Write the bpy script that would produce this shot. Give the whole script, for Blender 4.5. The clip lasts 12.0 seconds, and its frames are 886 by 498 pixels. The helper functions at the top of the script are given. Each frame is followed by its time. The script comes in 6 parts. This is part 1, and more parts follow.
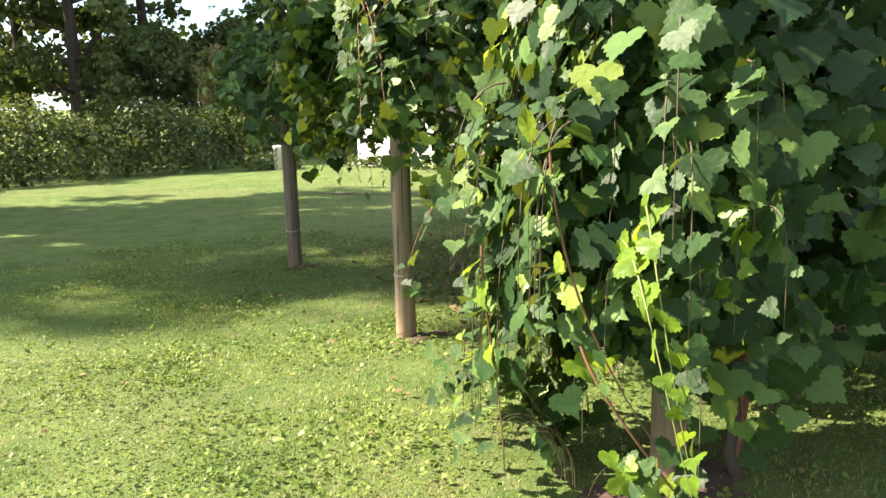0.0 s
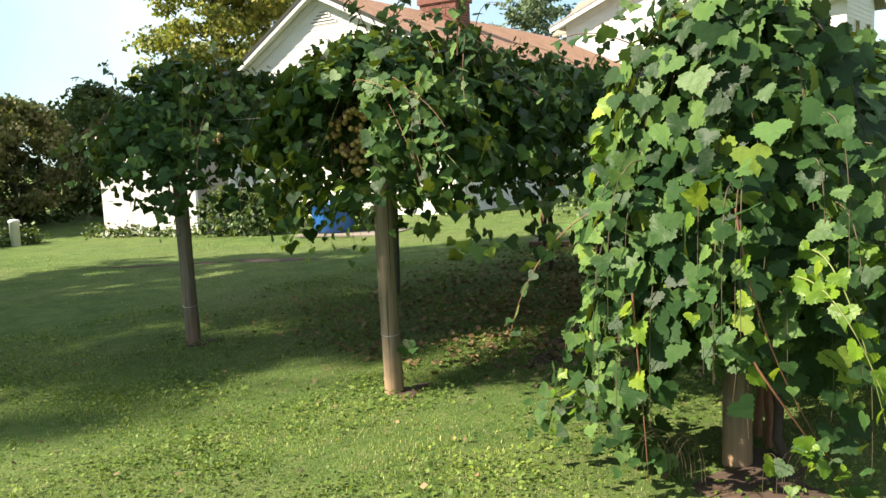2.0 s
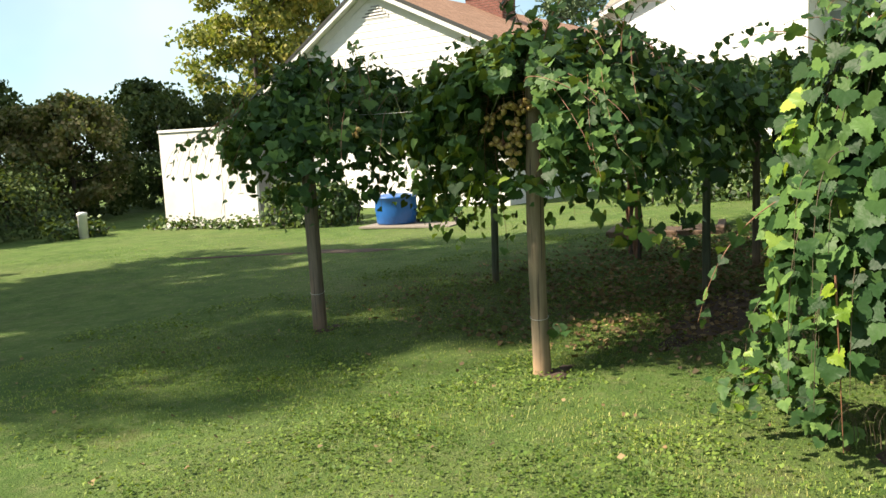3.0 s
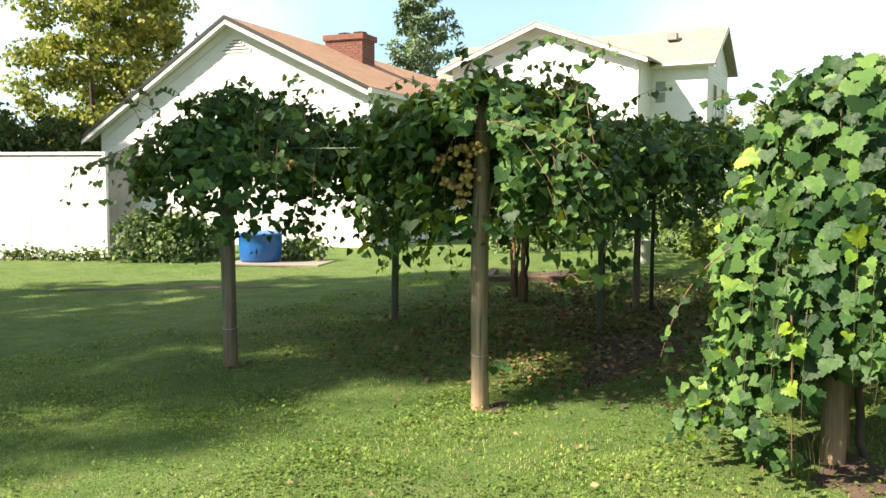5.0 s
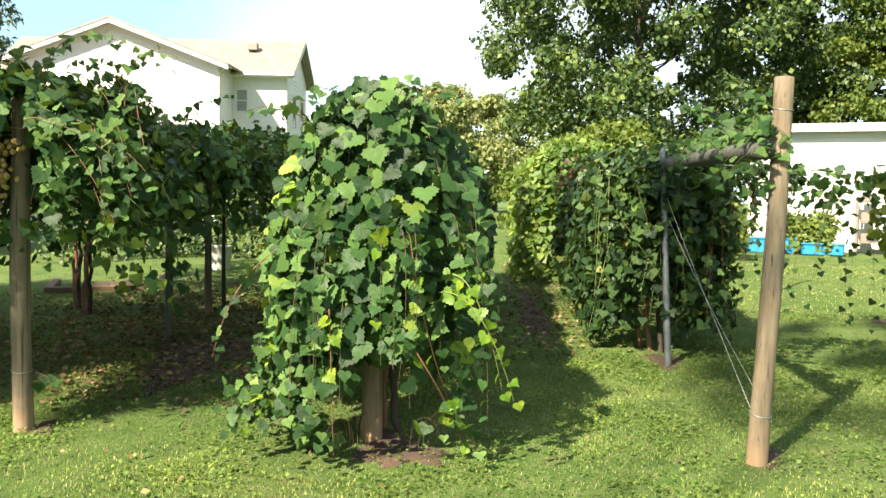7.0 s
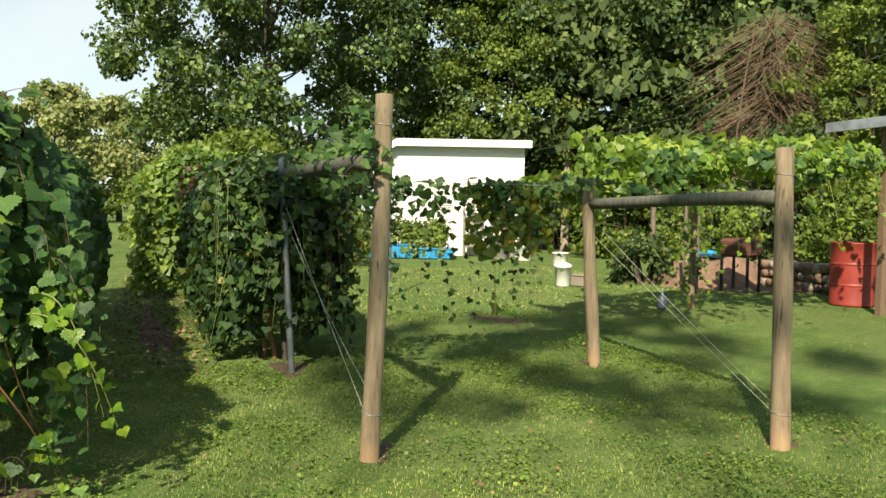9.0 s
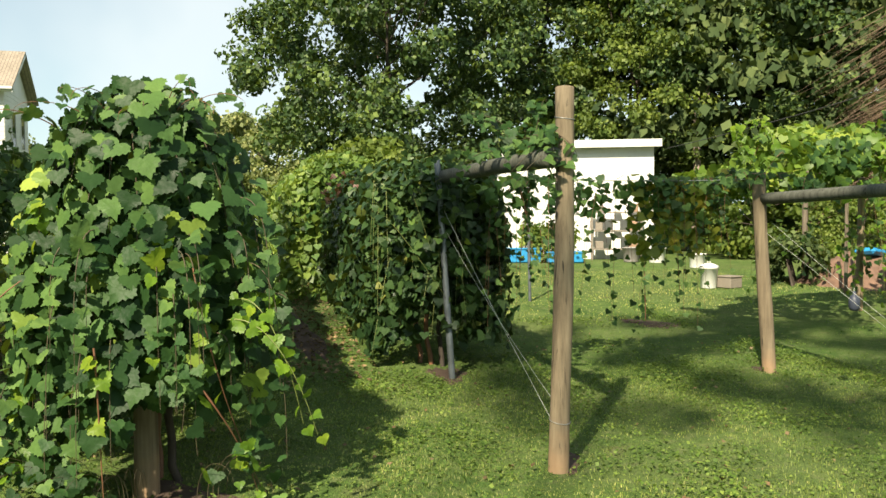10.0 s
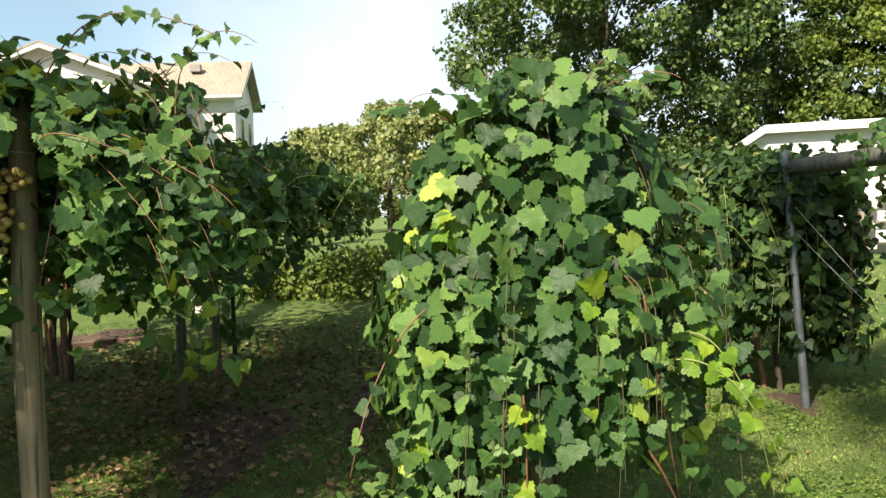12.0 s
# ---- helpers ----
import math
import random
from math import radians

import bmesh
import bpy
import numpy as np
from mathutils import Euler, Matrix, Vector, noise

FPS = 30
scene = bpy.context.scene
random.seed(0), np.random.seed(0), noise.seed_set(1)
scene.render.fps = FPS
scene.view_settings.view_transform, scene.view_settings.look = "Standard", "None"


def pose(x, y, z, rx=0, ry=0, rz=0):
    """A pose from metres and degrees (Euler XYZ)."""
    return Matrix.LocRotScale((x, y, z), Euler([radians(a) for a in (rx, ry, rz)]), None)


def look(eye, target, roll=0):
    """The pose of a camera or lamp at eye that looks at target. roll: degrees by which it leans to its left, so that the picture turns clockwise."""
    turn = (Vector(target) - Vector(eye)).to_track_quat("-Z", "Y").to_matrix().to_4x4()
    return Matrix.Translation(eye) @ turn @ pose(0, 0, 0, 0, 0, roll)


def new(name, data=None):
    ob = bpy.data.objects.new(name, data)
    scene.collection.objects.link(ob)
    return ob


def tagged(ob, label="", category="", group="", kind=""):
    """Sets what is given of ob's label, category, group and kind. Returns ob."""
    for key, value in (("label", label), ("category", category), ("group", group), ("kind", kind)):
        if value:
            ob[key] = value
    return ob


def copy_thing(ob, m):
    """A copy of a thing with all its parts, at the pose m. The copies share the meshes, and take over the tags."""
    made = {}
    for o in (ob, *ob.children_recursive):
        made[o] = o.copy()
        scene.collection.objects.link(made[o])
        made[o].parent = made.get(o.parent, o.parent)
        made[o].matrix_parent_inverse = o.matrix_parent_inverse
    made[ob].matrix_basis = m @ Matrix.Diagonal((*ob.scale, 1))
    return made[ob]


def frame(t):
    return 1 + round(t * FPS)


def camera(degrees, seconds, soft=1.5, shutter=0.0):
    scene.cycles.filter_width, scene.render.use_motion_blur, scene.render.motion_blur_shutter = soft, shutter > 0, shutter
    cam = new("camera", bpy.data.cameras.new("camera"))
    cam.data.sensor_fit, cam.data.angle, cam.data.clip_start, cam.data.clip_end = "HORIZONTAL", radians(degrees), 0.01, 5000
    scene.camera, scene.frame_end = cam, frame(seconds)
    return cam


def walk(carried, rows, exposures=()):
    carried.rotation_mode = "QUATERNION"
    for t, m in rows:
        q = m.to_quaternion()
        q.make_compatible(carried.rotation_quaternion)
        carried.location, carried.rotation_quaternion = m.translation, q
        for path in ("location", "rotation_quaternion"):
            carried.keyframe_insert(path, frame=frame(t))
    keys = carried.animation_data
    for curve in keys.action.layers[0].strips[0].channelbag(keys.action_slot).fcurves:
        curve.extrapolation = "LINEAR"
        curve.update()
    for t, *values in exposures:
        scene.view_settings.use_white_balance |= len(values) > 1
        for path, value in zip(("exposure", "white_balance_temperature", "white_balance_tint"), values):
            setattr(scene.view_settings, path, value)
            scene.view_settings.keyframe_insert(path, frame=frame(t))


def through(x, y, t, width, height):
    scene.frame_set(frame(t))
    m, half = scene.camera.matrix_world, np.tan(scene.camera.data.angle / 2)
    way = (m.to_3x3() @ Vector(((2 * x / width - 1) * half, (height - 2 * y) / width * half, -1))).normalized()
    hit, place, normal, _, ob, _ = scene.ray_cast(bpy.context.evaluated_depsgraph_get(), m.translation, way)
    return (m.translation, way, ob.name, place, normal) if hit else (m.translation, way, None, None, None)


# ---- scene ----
cam = camera(56.5, 12.0)
PATH = [
    (0, (0.153, 0.059, 1.508), (0.996, 1.838, 1.157), -0.9),
    (0.5, (-0.257, 0.187, 1.509), (0.787, 1.856, 1.157), -3.0),
    (1, (-0.728, 0.39, 1.494), (0.461, 1.98, 1.254), -1.3),
    (1.5, (-1.211, 0.573, 1.555), (0.069, 2.08, 1.257), -0.7),
    (2, (-1.6, 0.786, 1.654), (-0.159, 2.151, 1.415), -2.5),
    (2.5, (-2.016, 0.988, 1.687), (-0.55, 2.339, 1.527), -2.4),
    (2.8, (-2.268, 1.127, 1.66), (-0.851, 2.524, 1.463), -2.7),
    (3, (-2.432, 1.245, 1.698), (-1.026, 2.645, 1.443), -2.8),
    (3.5, (-2.547, 1.563, 1.681), (-1.022, 2.843, 1.485), -0.6),
    (3.7, (-2.61, 1.654, 1.689), (-1.011, 2.844, 1.512), -0.1),
    (5.3, (-3.084, 1.839, 1.674), (-1.381, 2.877, 1.52), 0.4),
    (5.5, (-3.09, 1.81, 1.675), (-1.352, 2.788, 1.525), 0.5),
    (6, (-3.052, 1.721, 1.674), (-1.181, 2.411, 1.519), 0.6),
    (6.2, (-3.087, 1.613, 1.683), (-1.18, 2.196, 1.527), 0.8),
    (6.5, (-3.062, 1.635, 1.673), (-1.108, 2.033, 1.525), 0.9),
    (7, (-3.104, 1.581, 1.657), (-1.115, 1.749, 1.53), 1.2),
    (7.5, (-3.09, 1.492, 1.655), (-1.096, 1.375, 1.55), 1.8),
    (7.7, (-3.079, 1.441, 1.655), (-1.098, 1.186, 1.556), 2.0),
    (9.3, (-3.08, 1.429, 1.667), (-1.207, 0.733, 1.578), 0.9),
    (9.5, (-2.99, 1.512, 1.658), (-1.087, 0.899, 1.588), 0.5),
    (10, (-2.717, 1.814, 1.619), (-0.765, 1.387, 1.543), -0.4),
    (10.5, (-2.477, 2.097, 1.637), (-0.493, 1.879, 1.513), -1.0),
    (11, (-2.097, 2.295, 1.663), (-0.104, 2.198, 1.526), 0.2),
    (11.5, (-1.837, 2.537, 1.637), (0.16, 2.508, 1.527), 0.7),
    (12, (-1.658, 2.883, 1.713), (0.34, 2.903, 1.628), -1.6),
]
EXPOSURES = [(0, 2.3, 6500, 24), (1.0, 1.8, 6500, 18), (2.0, 1.57, 6450, 13), (2.5, 1.6, 6450, 12), (3.0, 1.43, 6450, 12), (3.5, 1.54, 6450, 11), (7.0, 1.78, 6500, 10), (7.7, 1.64, 6500, 10),
             (9.3, 1.05, 6650, 7), (10.0, 1.12, 6650, 7), (10.5, 1.22, 6650, 7), (11.0, 1.31, 6650, 6), (11.5, 1.35, 6600, 8), (12, 1.38, 6500, 12)]
walk(cam, [(t, look(eye, target, roll)) for t, eye, target, roll in PATH], EXPOSURES)

# ---- light ----
SUN_AZ, SUN_EL = 147.0, 42.0
world = bpy.data.worlds.new("sky")
scene.world = world
world.use_nodes = True
wn, wl = world.node_tree.nodes, world.node_tree.links
sky = wn.new("ShaderNodeTexSky")
sky.sky_type, sky.sun_disc = "NISHITA", False
sky.sun_elevation, sky.sun_rotation = radians(SUN_EL), radians(90 - SUN_AZ)
sky.dust_density, sky.air_density, sky.ozone_density = 0.7, 1.0, 1.0
wn["Background"].inputs["Strength"].default_value = 0.054
# Thin bright haze and cloud over the blue.
sky_at = wn.new("ShaderNodeTexCoord")
cloud = wn.new("ShaderNodeTexNoise")
cloud.inputs["Scale"].default_value, cloud.inputs["Detail"].default_value, cloud.inputs["Roughness"].default_value = 1.6, 5.0, 0.5
veil = wn.new("ShaderNodeMapRange")
veil.inputs[1].default_value, veil.inputs[2].default_value, veil.inputs[3].default_value, veil.inputs[4].default_value = 0.36, 0.6, 0.27, 0.74
mixed = wn.new("ShaderNodeMixRGB")
mixed.inputs[2].default_value = (9.3, 9.7, 9.8, 1)
drift = wn.new("ShaderNodeMapping")
drift.inputs["Location"].default_value = (0.9, 0.35, 0.2)
wl.new(sky_at.outputs["Generated"], drift.inputs["Vector"])
wl.new(drift.outputs[0], cloud.inputs["Vector"])
wl.new(cloud.outputs["Fac"], veil.inputs[0])
wl.new(veil.outputs[0], mixed.inputs[0])
tint = wn.new("ShaderNodeMixRGB")
tint.blend_type = "MULTIPLY"
tint.inputs[0].default_value = 1.0
tint.inputs[2].default_value = (0.62, 1.05, 1.06, 1)
wl.new(sky.outputs["Color"], tint.inputs[1])
wl.new(tint.outputs[0], mixed.inputs[1])
wl.new(mixed.outputs[0], wn["Background"].inputs["Color"])
sun = new("sun", bpy.data.lights.new("sun", "SUN"))
sun.data.energy, sun.data.angle, sun.data.color = 5.0, radians(0.8), (1.0, 0.875, 0.69)
sa, se = radians(SUN_AZ), radians(SUN_EL)
SUN_DIR = Vector((math.cos(sa) * math.cos(se), math.sin(sa) * math.cos(se), math.sin(se)))
sun.matrix_world = look(SUN_DIR * 60, (0, 0, 0))

# ---- materials ----
rng = np.random.default_rng(7)


class Nodes:
    """A small builder for node materials."""

    def __init__(self, name):
        self.m = bpy.data.materials.new(name)
        self.m.use_nodes = True
        self.n, self.l = self.m.node_tree.nodes, self.m.node_tree.links
        self.bsdf = self.n["Principled BSDF"]
        self.out = self.n["Material Output"]

    def add(self, kind, **inputs):
        node = self.n.new("ShaderNode" + kind)
        for key, value in inputs.items():
            sock = node.inputs[key.replace("_", " ")]
            if isinstance(value, bpy.types.NodeSocket):
                self.l.new(value, sock)
            else:
                sock.default_value = value
        return node

    def coords(self, scale=(1, 1, 1)):
        c = self.add("TexCoord")
        return self.add("Mapping", Vector=c.outputs["Object"], Scale=scale).outputs[0]

    def noise(self, vec, scale, detail=4.0, rough=0.55):
        return self.add("TexNoise", Vector=vec, Scale=scale, Detail=detail, Roughness=rough).outputs["Fac"]

    def ramp(self, fac, stops):
        r = self.add("ValToRGB", Fac=fac)
        e = r.color_ramp.elements
        while len(e) < len(stops):
            e.new(0.5)
        for el, (p, c) in zip(e, stops):
            el.position, el.color = p, (*c, 1)
        return r.outputs[0]

    def mix(self, fac, a, b, how="MIX"):
        m = self.add("MixRGB", Fac=fac)
        m.blend_type = how
        for sock, v in ((m.inputs[1], a), (m.inputs[2], b)):
            if isinstance(v, bpy.types.NodeSocket):
                self.l.new(v, sock)
            else:
                sock.default_value = (*v, 1)
        return m.outputs[0]

    def bump(self, height, strength, distance=0.01):
        self.l.new(self.add("Bump", Height=height, Strength=strength, Distance=distance).outputs[0], self.bsdf.inputs["Normal"])

    def color(self, c):
        if isinstance(c, bpy.types.NodeSocket):
            self.l.new(c, self.bsdf.inputs["Base Color"])
        else:
            self.bsdf.inputs["Base Color"].default_value = (*c, 1)

    def finish(self, rough=0.6, metal=0.0, spec=0.5):
        self.bsdf.inputs["Roughness"].default_value = rough
        self.bsdf.inputs["Metallic"].default_value = metal
        self.bsdf.inputs["Specular IOR Level"].default_value = spec
        return self.m


def leafy(name, dark, mid, light, gloss=0.42, through=0.35, single=False, yellow=None, spec=0.35):
    """Leaf material: colour differs from leaf to leaf, light shines through."""
    k = Nodes(name)
    rnd = k.add("ObjectInfo").outputs["Random"] if single else k.add("NewGeometry").outputs["Random Per Island"]
    stops = [(0.0, dark), (0.55, mid), (0.96, light)]
    if yellow:
        stops += [(0.985, yellow)]
    col = k.ramp(rnd, stops)
    fine = k.noise(k.coords(), 5.0 if single else 55.0, 3.0)
    broad_ = k.ramp(k.noise(k.coords(), 0.9, 3.0), [(0.3, (0.56, 0.64, 0.58)), (0.7, (1.44, 1.28, 1.0))])
    col = k.mix(1.0, col, broad_, "MULTIPLY")
    col = k.mix(0.12 if single else 0.22, col, k.mix(fine, (0.02, 0.03, 0.01), (1, 1, 0.8)), "OVERLAY")
    k.color(col)
    k.bump(k.noise(k.coords(), 3.0 if single else 30.0, 2.0, 0.5), 0.12 if single else 0.3, 0.05 if single else 0.012)
    k.finish(gloss, spec=spec)
    tr = k.add("BsdfTranslucent", Color=k.mix(0.5, col, (0.32, 0.42, 0.02)))
    ms = k.add("MixShader", Fac=through)
    k.l.new(k.bsdf.outputs[0], ms.inputs[1])
    k.l.new(tr.outputs[0], ms.inputs[2])
    k.l.new(ms.outputs[0], k.out.inputs[0])
    return k.m


def plain(name, c, rough=0.6, metal=0.0, var=0.25, scale=6.0, bump=0.15, grain=None):
    """A painted, metal or plastic surface with stains at two scales."""
    k = Nodes(name)
    v = k.coords(grain or (1, 1, 1))
    big, small = k.noise(v, scale), k.noise(v, scale * 9, 6.0, 0.7)
    dark = tuple(x * (1 - var) for x in c)
    col = k.mix(k.ramp(big, [(0.35, (0, 0, 0)), (0.7, (1, 1, 1))]), dark, c)
    col = k.mix(0.25, col, k.mix(small, (0.15, 0.14, 0.12), (1, 1, 1)), "MULTIPLY")
    k.color(col)
    k.bump(small, bump, 0.004)
    return k.finish(rough, metal)


def wood(name, a, b, low, scale=1.0):
    """Weathered round post: long grain, darker cracks, red-brown stain that climbs from the soil."""
    k = Nodes(name)
    v = k.coords((28 * scale, 28 * scale, 1.6 * scale))
    g = k.noise(v, 1.0, 8.0, 0.65)
    blot = k.noise(k.coords(), 3.0, 4.0)
    col = k.mix(k.ramp(g, [(0.32, (0, 0, 0)), (0.66, (1, 1, 1))]), a, b)
    col = k.mix(0.6, col, k.mix(blot, (0.35, 0.33, 0.3), (1, 1, 1)), "MULTIPLY")
    z = k.add("SeparateXYZ", Vector=k.coords()).outputs[2]
    edge = k.add("Math", **{})
    edge.operation = "ADD"
    k.l.new(z, edge.inputs[0])
    k.l.new(blot, edge.inputs[1])
    col = k.mix(k.ramp(edge.outputs[0], [(0.42, (0.75, 0.75, 0.75)), (0.78, (0, 0, 0))]), col, low)
    crack = k.ramp(k.noise(k.coords((60, 60, 0.9)), 1.0, 3.0, 0.5), [(0.3, (1, 1, 1)), (0.38, (0, 0, 0))])
    col = k.mix(crack, col, (0.03, 0.025, 0.02))
    k.color(col)
    k.bump(g, 0.6, 0.006)
    return k.finish(0.85, spec=0.2)


M_LEAF = leafy("vine_leaves", (0.013, 0.035, 0.013), (0.023, 0.059, 0.022), (0.1, 0.184, 0.06), 0.46, 0.13, spec=0.13, yellow=(0.2, 0.28, 0.06))
# Darkened leaf colours that carry the shade of inner and hedge leaves.
M_LEAF_SHADED = leafy("shade_dark_vine_leaves", (0.012, 0.03, 0.013), (0.023, 0.053, 0.021), (0.056, 0.104, 0.038), 0.44, 0.1, spec=0.2, yellow=(0.13, 0.15, 0.045))
M_LEAF_SHADED_ONE = leafy("shade_dark_vine_leaf", (0.013, 0.029, 0.015), (0.028, 0.06, 0.025), (0.066, 0.112, 0.04), 0.5, 0.1, spec=0.3, single=True)
M_LEAF_ONE = leafy("vine_leaf", (0.016, 0.042, 0.016), (0.037, 0.09, 0.031), (0.115, 0.2, 0.064), 0.5, 0.2, spec=0.16, single=True)
M_LEAF_NEW = leafy("young_vine_leaf", (0.1, 0.2, 0.025), (0.16, 0.29, 0.03), (0.25, 0.36, 0.04), 0.42, 0.45, single=True)
M_LEAF_NEWS = leafy("young_vine_leaves", (0.1, 0.2, 0.025), (0.15, 0.28, 0.03), (0.24, 0.36, 0.04), 0.42, 0.45)
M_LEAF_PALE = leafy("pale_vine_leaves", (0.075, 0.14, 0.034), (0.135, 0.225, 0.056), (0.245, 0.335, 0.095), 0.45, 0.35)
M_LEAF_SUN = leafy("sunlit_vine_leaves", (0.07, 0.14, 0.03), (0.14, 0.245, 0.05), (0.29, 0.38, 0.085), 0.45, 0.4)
M_LEAF_FALL = leafy("yellowing_vine_leaves", (0.1, 0.15, 0.03), (0.24, 0.27, 0.05), (0.46, 0.39, 0.07), 0.5, 0.45)
M_TREE = leafy("tree_leaves", (0.016, 0.036, 0.016), (0.042, 0.084, 0.03), (0.13, 0.195, 0.062), 0.5, 0.18, spec=0.3)
M_TREE_LIGHT = leafy("light_tree_leaves", (0.06, 0.1, 0.022), (0.11, 0.165, 0.04), (0.19, 0.25, 0.065), 0.55, 0.35, spec=0.3)
M_TREE_DARK = leafy("dark_tree_leaves", (0.03, 0.052, 0.027), (0.058, 0.092, 0.044), (0.108, 0.145, 0.068), 0.8, 0.15, spec=0.12)
M_TREE_GOLD = leafy("yellowing_tree_leaves", (0.075, 0.11, 0.03), (0.18, 0.205, 0.06), (0.34, 0.32, 0.09), 0.6, 0.3, spec=0.3)
M_TREE_RUST = leafy("rusty_shrub_leaves", (0.075, 0.095, 0.045), (0.14, 0.15, 0.075), (0.25, 0.2, 0.12), 0.6, 0.3, spec=0.3)
M_NEEDLE = leafy("conifer_needles", (0.065, 0.11, 0.08), (0.105, 0.165, 0.115), (0.155, 0.225, 0.145), 0.6, 0.15, spec=0.3)
M_GRASS = leafy("grass_blades", (0.12, 0.182, 0.045), (0.215, 0.295, 0.083), (0.34, 0.405, 0.15), 0.5, 0.35, yellow=(0.34, 0.29, 0.15), spec=0.3)
M_GRASS_FAR = leafy("far_grass_blades", (0.066, 0.145, 0.03), (0.132, 0.245, 0.054), (0.22, 0.325, 0.088), 0.45, 0.35, spec=0.35)
M_GRASS_SUN_DRY = leafy("sunlit_dry_grass_blades", (0.22, 0.27, 0.095), (0.33, 0.375, 0.15), (0.46, 0.47, 0.22), 0.55, 0.35, spec=0.25)
M_CLOVER = leafy("clover_leaves", (0.056, 0.114, 0.026), (0.106, 0.18, 0.042), (0.185, 0.265, 0.07), 0.55, 0.3, spec=0.22)
M_LITTER = leafy("dry_leaf_litter", (0.075, 0.052, 0.034), (0.145, 0.102, 0.068), (0.26, 0.2, 0.135), 0.8, 0.1, spec=0.2)
M_POST = wood("weathered_post", (0.15, 0.117, 0.078), (0.3, 0.243, 0.163), (0.37, 0.24, 0.14))
M_POST_GREY = wood("grey_post", (0.1, 0.085, 0.065), (0.24, 0.2, 0.15), (0.2, 0.13, 0.08))
M_BEAM = wood("grey_green_beam", (0.065, 0.07, 0.055), (0.16, 0.166, 0.135), (0.12, 0.12, 0.1))
M_POST_GREEN = wood("treated_post", (0.07, 0.085, 0.06), (0.15, 0.17, 0.12), (0.1, 0.08, 0.05))
M_BARK = wood("bark", (0.035, 0.028, 0.023), (0.1, 0.082, 0.065), (0.09, 0.075, 0.06), 0.35)
M_CANE = plain("red_brown_cane", (0.22, 0.1, 0.05), 0.6, scale=20)
M_CANE_GREEN = plain("green_cane", (0.2, 0.24, 0.06), 0.5, scale=20)
M_CANE_DARK = plain("dark_cane", (0.09, 0.07, 0.035), 0.7, scale=20)
M_STEEL = plain("galvanised_steel", (0.17, 0.195, 0.21), 0.5, 0.4, 0.4, 8)
M_DARK_STEEL = plain("dark_steel", (0.03, 0.032, 0.03), 0.5, 0.3, 0.3, 8)
M_WIRE = plain("wire", (0.5, 0.5, 0.48), 0.45, 0.8, 0.2, 30)
M_CORD = plain("pale_cord", (0.48, 0.5, 0.44), 0.7, 0.0, 0.2, 30)
M_WHITE = plain("white_siding", (0.8, 0.79, 0.76), 0.55, 0.0, 0.1, 1.2, 0.05)
M_TRIM = plain("white_trim", (0.78, 0.77, 0.74), 0.5, 0.0, 0.12, 2.0, 0.05)
M_DIRTY = plain("stained_white_panel", (0.8, 0.78, 0.74), 0.6, 0.0, 0.25, 0.9, 0.08)
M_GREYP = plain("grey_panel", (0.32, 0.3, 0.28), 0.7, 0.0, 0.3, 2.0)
M_GLASS = plain("dark_window_glass", (0.03, 0.035, 0.04), 0.08, 0.0, 0.2, 2.0, 0.0)
M_PANE = plain("pale_window_glass", (0.3, 0.32, 0.33), 0.12, 0.0, 0.2, 2.0, 0.0)
M_BLUE = plain("blue_plastic", (0.02, 0.13, 0.42), 0.38, 0.0, 0.25, 3.0, 0.05)
M_POOL = plain("light_blue_plastic", (0.03, 0.3, 0.62), 0.4, 0.0, 0.25, 3.0, 0.05)
M_RED = plain("red_drum_paint", (0.3, 0.04, 0.03), 0.5, 0.0, 0.3, 4.0, 0.08)
M_BOARD = plain("grey_plank", (0.3, 0.26, 0.21), 0.8, 0.0, 0.35, 5.0, 0.3, (20, 2, 20))
M_BROWN = plain("brown_plank", (0.2, 0.13, 0.085), 0.8, 0.0, 0.35, 5.0, 0.3, (20, 2, 20))
M_FOUND = plain("foundation_block", (0.2, 0.17, 0.15), 0.9, 0.0, 0.3, 4.0, 0.4)
M_BRICK = plain("chimney_brick", (0.22, 0.085, 0.062), 0.85, 0.0, 0.35, 9.0, 0.4)
M_MORTAR = plain("mortar", (0.4, 0.35, 0.3), 0.9, 0.0, 0.2, 9.0, 0.4)
M_SOIL = plain("bare_soil", (0.1, 0.064, 0.042), 0.95, 0.0, 0.45, 3.0, 0.8)
M_GRAPE = plain("bronze_grape", (0.55, 0.39, 0.12), 0.3, 0.0, 0.5, 30.0, 0.05)
M_PALE = plain("white_plastic", (0.78, 0.78, 0.74), 0.45, 0.0, 0.12, 3.0, 0.05)
M_CARTON = plain("tan_cardboard", (0.42, 0.27, 0.17), 0.85, 0.0, 0.3, 5.0, 0.1)
M_TIN = plain("rusty_tin", (0.28, 0.3, 0.33), 0.6, 0.3, 0.5, 3.0, 0.2)


def shingle(name, a, b):
    """Asphalt shingles: rows and tabs of differing tone, granular."""
    k = Nodes(name)
    br = k.add("TexBrick", Vector=k.coords(), Scale=1.0, Color1=(*a, 1), Color2=(*b, 1), Mortar=(*[x * 0.35 for x in a], 1))
    br.inputs["Mortar Size"].default_value = 0.008
    br.inputs["Brick Width"].default_value, br.inputs["Row Height"].default_value = 0.3, 0.14
    n = k.noise(k.coords(), 1.4, 5.0, 0.7)
    k.color(k.mix(0.6, br.outputs[0], k.mix(n, (0.25, 0.22, 0.2), (1, 1, 1)), "MULTIPLY"))
    k.bump(k.noise(k.coords(), 120.0, 2.0), 0.4, 0.004)
    return k.finish(0.9, spec=0.2)


